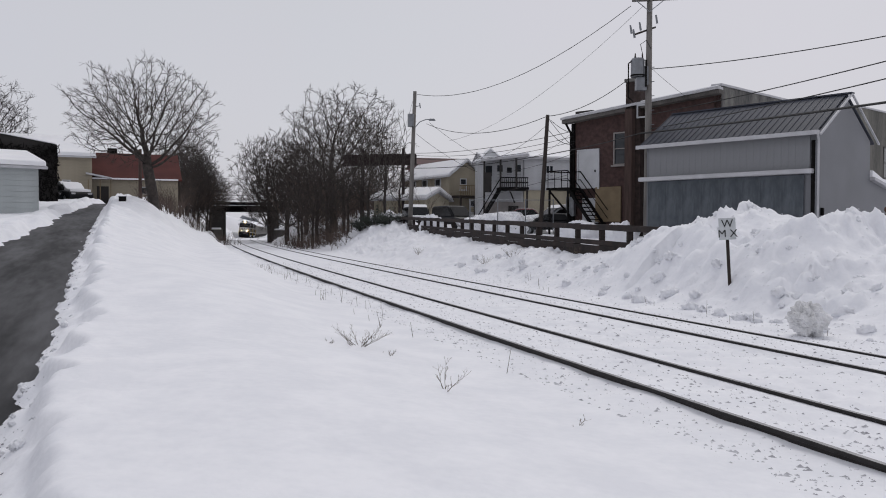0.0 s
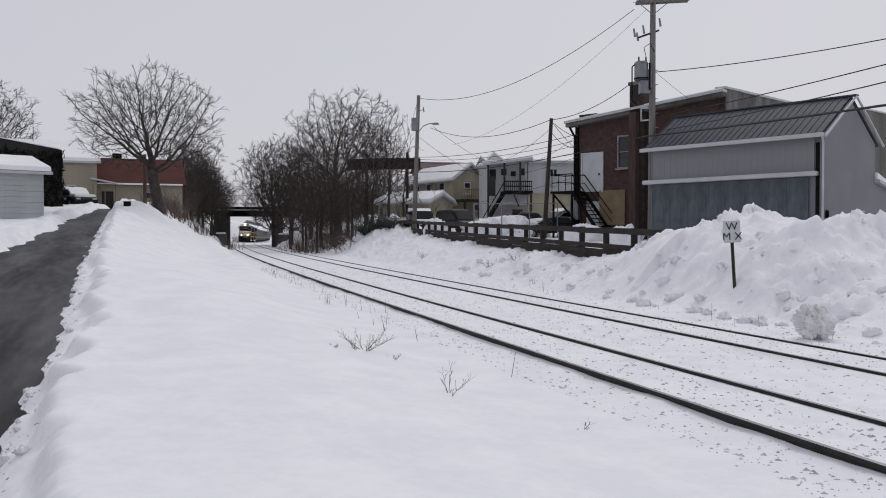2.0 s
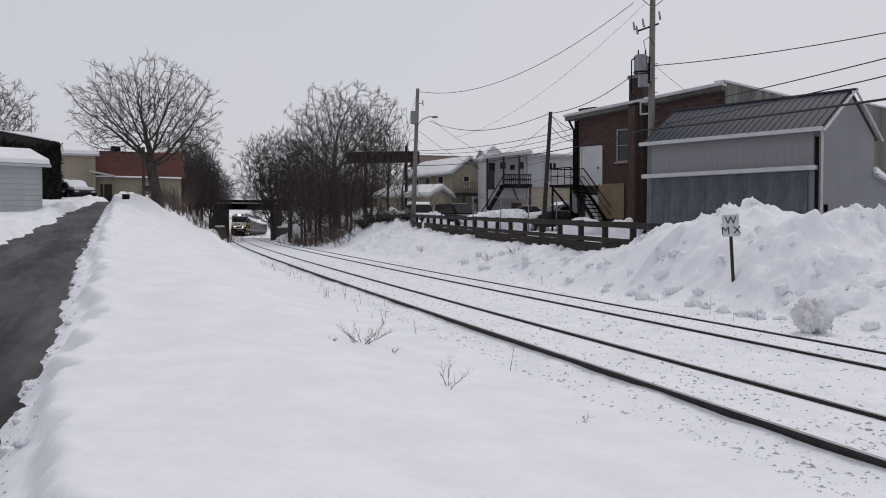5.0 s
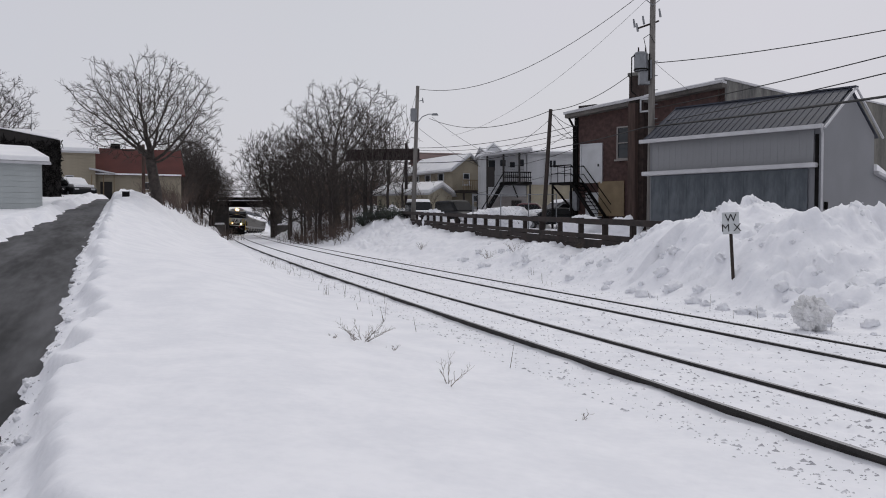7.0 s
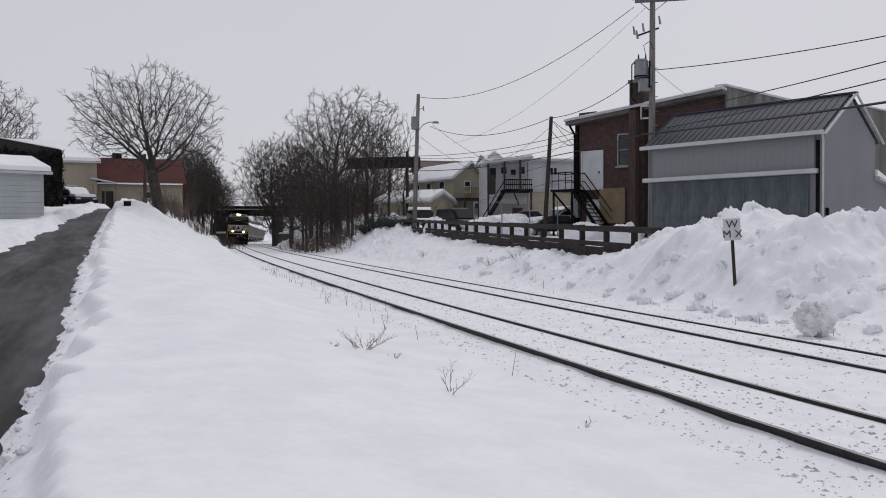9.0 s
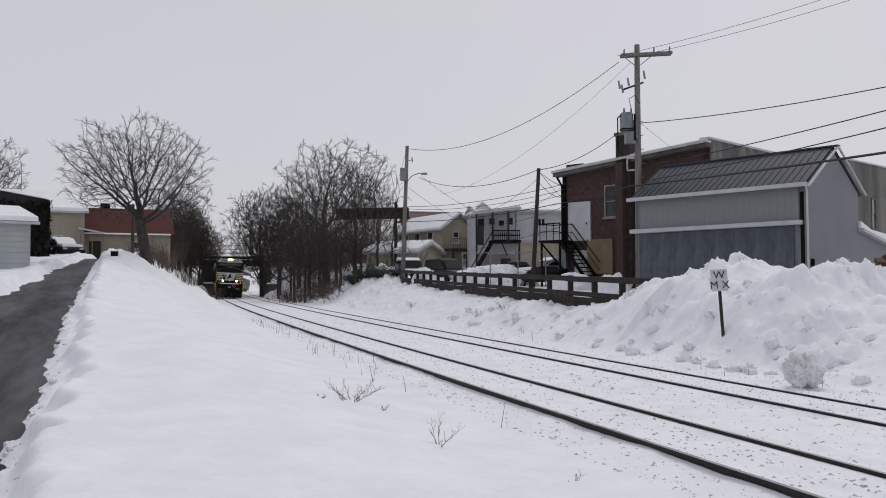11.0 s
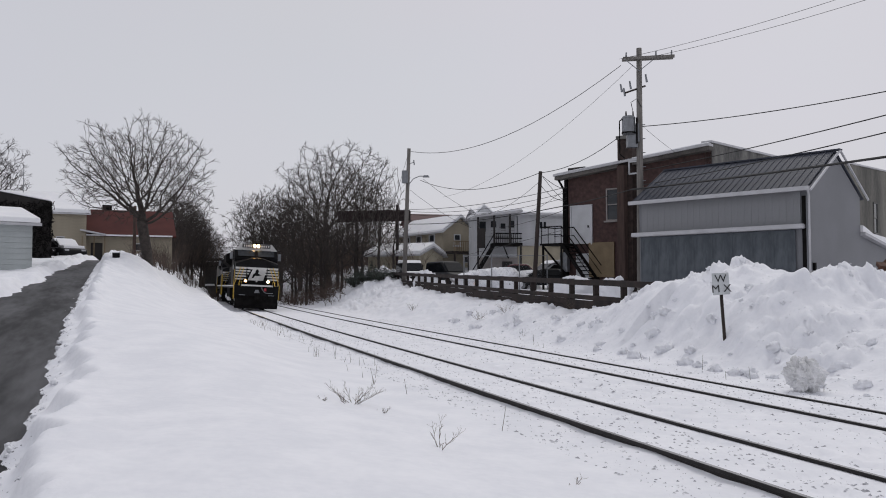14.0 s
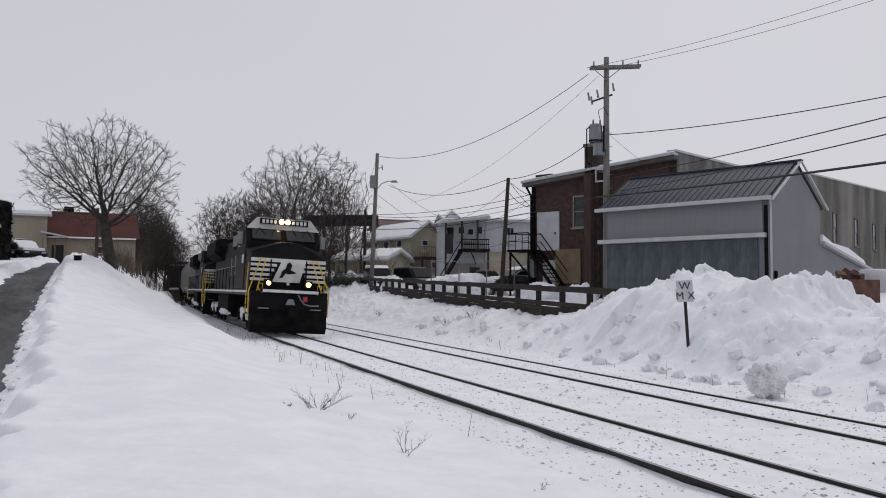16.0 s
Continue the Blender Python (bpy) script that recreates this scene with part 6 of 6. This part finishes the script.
        for k in range(4):
            part("number_bar", Shape().box((-2.43, sgn * 0.62 + (k - 1.5) * 0.16, 4.58), (0.02, 0.10, 0.14)), LOCO_WHITE, nb)
        for y, z in ((0.35, 4.32), (1.0, 4.30)):
            part("wiper_arm", Shape().tube((-2.54, sgn * y, z), (-2.40, sgn * (y + 0.16), z - 0.27), 0.016, n=4), BLACK_MATT, s)
        part("nose_rail", tubes(Shape(), [(-0.30, sgn * 1.22, 1.25), (-0.34, sgn * 1.25, 1.75), (-0.62, sgn * 1.0, 2.65), (-0.74, sgn * 0.92, 2.95), (-0.84, sgn * 0.92, 2.97)], 0.024, 6), SAFETY_YELLOW, s, "yellow grab rail")
        part("battery_box", Shape().box((-6.9, sgn * 1.2, 2.05), (2.4, 0.5, 0.62)), BLACK, s)
        for x in (-5.75, -6.35, -8.9, -10.6, -12.2):
            part("louvre", Shape().box((x, sgn * 0.955, 2.75 + 0.14 * math.sin(x)), (0.34, 0.04, 1.1)), GALV, s, "pale frosted louvre panel")
        for x in (-3.1, -4.9, -16.8, -18.9):
            part("snow_crust", lump(int(-x * 3), 0.5, 0.12, 0.26, 8, 0.6, 2.4), ROOF_SNOW, s, "packed snow on the bogie side", m=pose(x, sgn * 1.14, 0.72), smooth=True)
        part("tank_snow", lump(5, 2.0, 0.16, 0.16, 12, 0.5, 2.6), ROOF_SNOW, s, "blown snow on the fuel tank", m=pose(-10.9, sgn * 1.3, 0.62), smooth=True)
        for x, w in ((-3.35, 0.75), (-4.4, 0.8)):
            part("side_window", Shape().box((x, sgn * 1.525, 3.85), (w, 0.03, 0.62)), GLASS, s)
        part("side_mark", Shape().box((-3.0, sgn * 1.53, 3.0), (0.5, 0.02, 0.34)), LOCO_WHITE, s, "plain pale lettering bar")
        part("mirror", Shape().box((-2.75, sgn * 1.72, 3.85), (0.06, 0.2, 0.5)), GALV, s)
        # outer ring glows orange as an imitated halo, the lens is the lamp
        h = part("headlight", Shape().tube((-2.44, sgn * 0.12, 4.59), (-2.39, sgn * 0.13, 4.59), 0.105, n=16), LAMP_HALO, s, "bright lit headlight")
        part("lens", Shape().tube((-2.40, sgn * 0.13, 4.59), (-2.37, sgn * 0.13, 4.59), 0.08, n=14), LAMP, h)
    part("headlight_case", Shape().box((-2.52, 0, 4.59), (0.14, 0.46, 0.25)), BLACK, s)
    part("horn", Shape().tube((-4.6, -0.4, 4.84), (-4.2, -0.4, 4.74), 0.05, 0.1, 8), BLACK_MATT, s)
    part("roof_unit", Shape().box((-4.3, 0.3, 4.78), (1.1, 1.0, 0.2)), BLACK_MATT, s)
    # hood and machinery
    part("hood", Shape().box((-11.3, 0, 3.0), (11.9, 1.8, 2.55)), BLACK, s)
    for i in range(12):
        for y in (-0.92, 0.92):
            part("hood_door", Shape().box((-5.9 - 0.92 * i, y, 2.85), (0.86, 0.05, 1.9)), BLACK, s)
    soften(part("blower_housing", Shape().box((-7.2, 0, 4.0), (2.6, 2.7, 0.75)), BLACK_MATT, s), 0.08)
    part("intake_grille", Shape().box((-7.2, -1.37, 3.98), (2.2, 0.04, 0.5)).box((-7.2, 1.37, 3.98), (2.2, 0.04, 0.5)), GALV, s)
    part("exhaust", Shape().box((-12.4, 0, 4.4), (0.9, 0.7, 0.3)), BLACK_MATT, s)
    soften(part("radiator", Shape().prism([(-1.0, 3.4), (1.0, 3.4), (1.5, 3.75), (1.5, 4.45), (1.2, 4.6), (-1.2, 4.6), (-1.5, 4.45), (-1.5, 3.75)], 16.2, 21.9, pose(0, 0, 0, 0, 0, 90)), BLACK_MATT, s), 0.04)
    part("rear_hood", Shape().box((-19.2, 0, 2.7), (5.2, 1.8, 1.9)), BLACK, s)
    part("walkway", Shape().box((-11.3, 0, 1.62), (21.6, 3.04, 0.22)), BLACK, s)
    for y in (-1.53, 1.53):
        part("sill_line", Shape().box((-11.4, y, 1.66), (20.6, 0.02, 0.09)), LOCO_WHITE, s, "white line along the walkway")
        part("handrail", tubes(Shape(), [(-5.6, y, 2.75), (-21.6, y, 2.75)], 0.022, 5), GALV, s)
        for i in range(11):
            part("stanchion", Shape().tube((-5.8 - 1.57 * i, y, 1.7), (-5.8 - 1.57 * i, y, 2.75), 0.02, n=5), BLACK_MATT, s)
        # yellow grabs round the steps
        part("step_grab", tubes(Shape(), [(-0.35, y * 1.0, 0.75), (-0.35, y * 1.02, 1.7), (-0.6, y * 0.78, 2.75), (-0.75, y * 0.72, 3.0)], 0.026, 6), SAFETY_YELLOW, s, "yellow grab rail")
        part("step_grab", tubes(Shape(), [(-1.2, y, 0.75), (-1.2, y, 1.6), (-1.15, y * 0.99, 2.8)], 0.026, 6), SAFETY_YELLOW, s, "yellow grab rail")
        part("step_grab", tubes(Shape(), [(-21.6, y, 0.8), (-21.6, y, 2.7)], 0.026, 6), SAFETY_YELLOW, s)
        part("step_grab", tubes(Shape(), [(-20.8, y, 0.8), (-20.8, y, 2.7)], 0.026, 6), SAFETY_YELLOW, s)
        part("corner_loop", tubes(Shape(), [(-0.2, y * 0.78, 1.75), (-0.18, y * 0.80, 1.98), (-0.18, y * 0.70, 2.0), (-0.2, y * 0.70, 1.62), (-0.2, y * 0.78, 1.75)], 0.022, 5), SAFETY_YELLOW, s)
        for z in (0.5, 0.82, 1.14, 1.45):
            part("step", Shape().box((-0.8, y * 0.92, z), (0.6, 0.3, 0.05)), BLACK_MATT, s)
            part("step", Shape().box((-21.2, y * 0.92, z), (0.6, 0.3, 0.05)), BLACK_MATT, s)
    soften(part("fuel_tank", Shape().prism([(-1.1, 0.4), (1.1, 0.4), (1.4, 0.8), (1.4, 1.5), (-1.4, 1.5), (-1.4, 0.8)], 8.8, 13.6, pose(0, 0, 0, 0, 0, 90)), BLACK_MATT, s), 0.06)
    return s, bogie(s, -4.3, 3, BLACK_MATT) + bogie(s, -18.0, 3, BLACK_MATT)


def make_hopper():
    s = thing("hopper_wagon", rolling(120, CAR), "grimy grey covered hopper wagon with ribbed sides", "wagon", "train vehicles")
    body = [(-1.3, 1.6), (1.3, 1.6), (1.5, 1.9), (1.5, 4.1), (1.1, 4.5), (-1.1, 4.5), (-1.5, 4.1), (-1.5, 1.9)]
    part("body", Shape().prism(body, 1.4, CAR - 1.4, pose(0, 0, 0, 0, 0, 90)), HOPPER, s)
    rib = Shape().box((0, -1.53, 3.0), (0.08, 0.08, 2.2)).mesh("rib", HOPPER)
    for i in range(15):
        part("rib", rib, HOPPER, s, m=pose(-1.7 - i * 1.01, 0, 0))
        part("rib", rib, HOPPER, s, m=pose(-1.7 - i * 1.01, 0, 0, 0, 0, 180))
    for i in range(3):
        part("chute", Shape().box((-4.5 - 4.3 * i, 0, 1.1), (2.4, 1.9, 1.0), taper=1.3), HOPPER, s)
        part("hatch", Shape().box((-4.5 - 4.3 * i, 0, 4.56), (3.2, 0.7, 0.12)), HOPPER, s)
    for x in (-0.5, -CAR + 0.5):
        part("end_sill", Shape().box((x, 0, 1.15), (0.8, 2.8, 0.3)), BLACK_MATT, s)
        part("end_ladder", Shape().box((x * 1.0, -1.3, 2.6), (0.06, 0.06, 2.8)).box((x, -0.9, 2.6), (0.06, 0.06, 2.8)), GALV, s)
        part("slope_sheet", Shape().prism([(x, 1.4), (x * 0.9 - 0.1 * CAR * 0.5 + 0.4, 1.7), (x * 0.9 - 0.1 * CAR * 0.5 + 0.4, 3.2)], -1.3, 1.3), HOPPER, s)
    bogie(s, -2.2, 2, BLACK_MATT)
    bogie(s, -CAR + 2.2, 2, BLACK_MATT)
    return s


def make_train():
    lead, wheels = make_loco()
    train = [(lead, 0.0, LOCO), (copy_thing(lead, rolling(54, LOCO)), LOCO, LOCO)]
    wagon = make_hopper()
    for i in range(9):
        train.append((wagon if i == 0 else copy_thing(wagon, rolling(90 + CAR * i, CAR)), 2 * LOCO + CAR * i, CAR))
    # the lamps of the second locomotive are out
    for ob in train[1][0].children_recursive:
        if ob.data.materials[0] in (LAMP, LAMP_HALO):
            ob.data = ob.data.copy()
            ob.data.materials[0] = GLASS
    tagged(train[1][0], "black second locomotive coupled behind the first", "locomotive", "train vehicles")
    return train, wheels


TRAIN, WHEELS = make_train()


def motions():
    for vehicle, back, length in TRAIN:
        walk(vehicle, [(t / 2, rolling(train_u(t / 2) + back, length)) for t in range(33)])
    # the leading locomotive's wheels roll
    for wheelset in WHEELS:
        x = wheelset.matrix_basis.translation.x
        walk(wheelset, [(k / FPS, pose(x, 0, 0.52, 0, math.degrees((TRAIN_U[0] - train_u(k / FPS)) / 0.52) % 360, 0)) for k in range(16 * FPS + 1)])


motions()
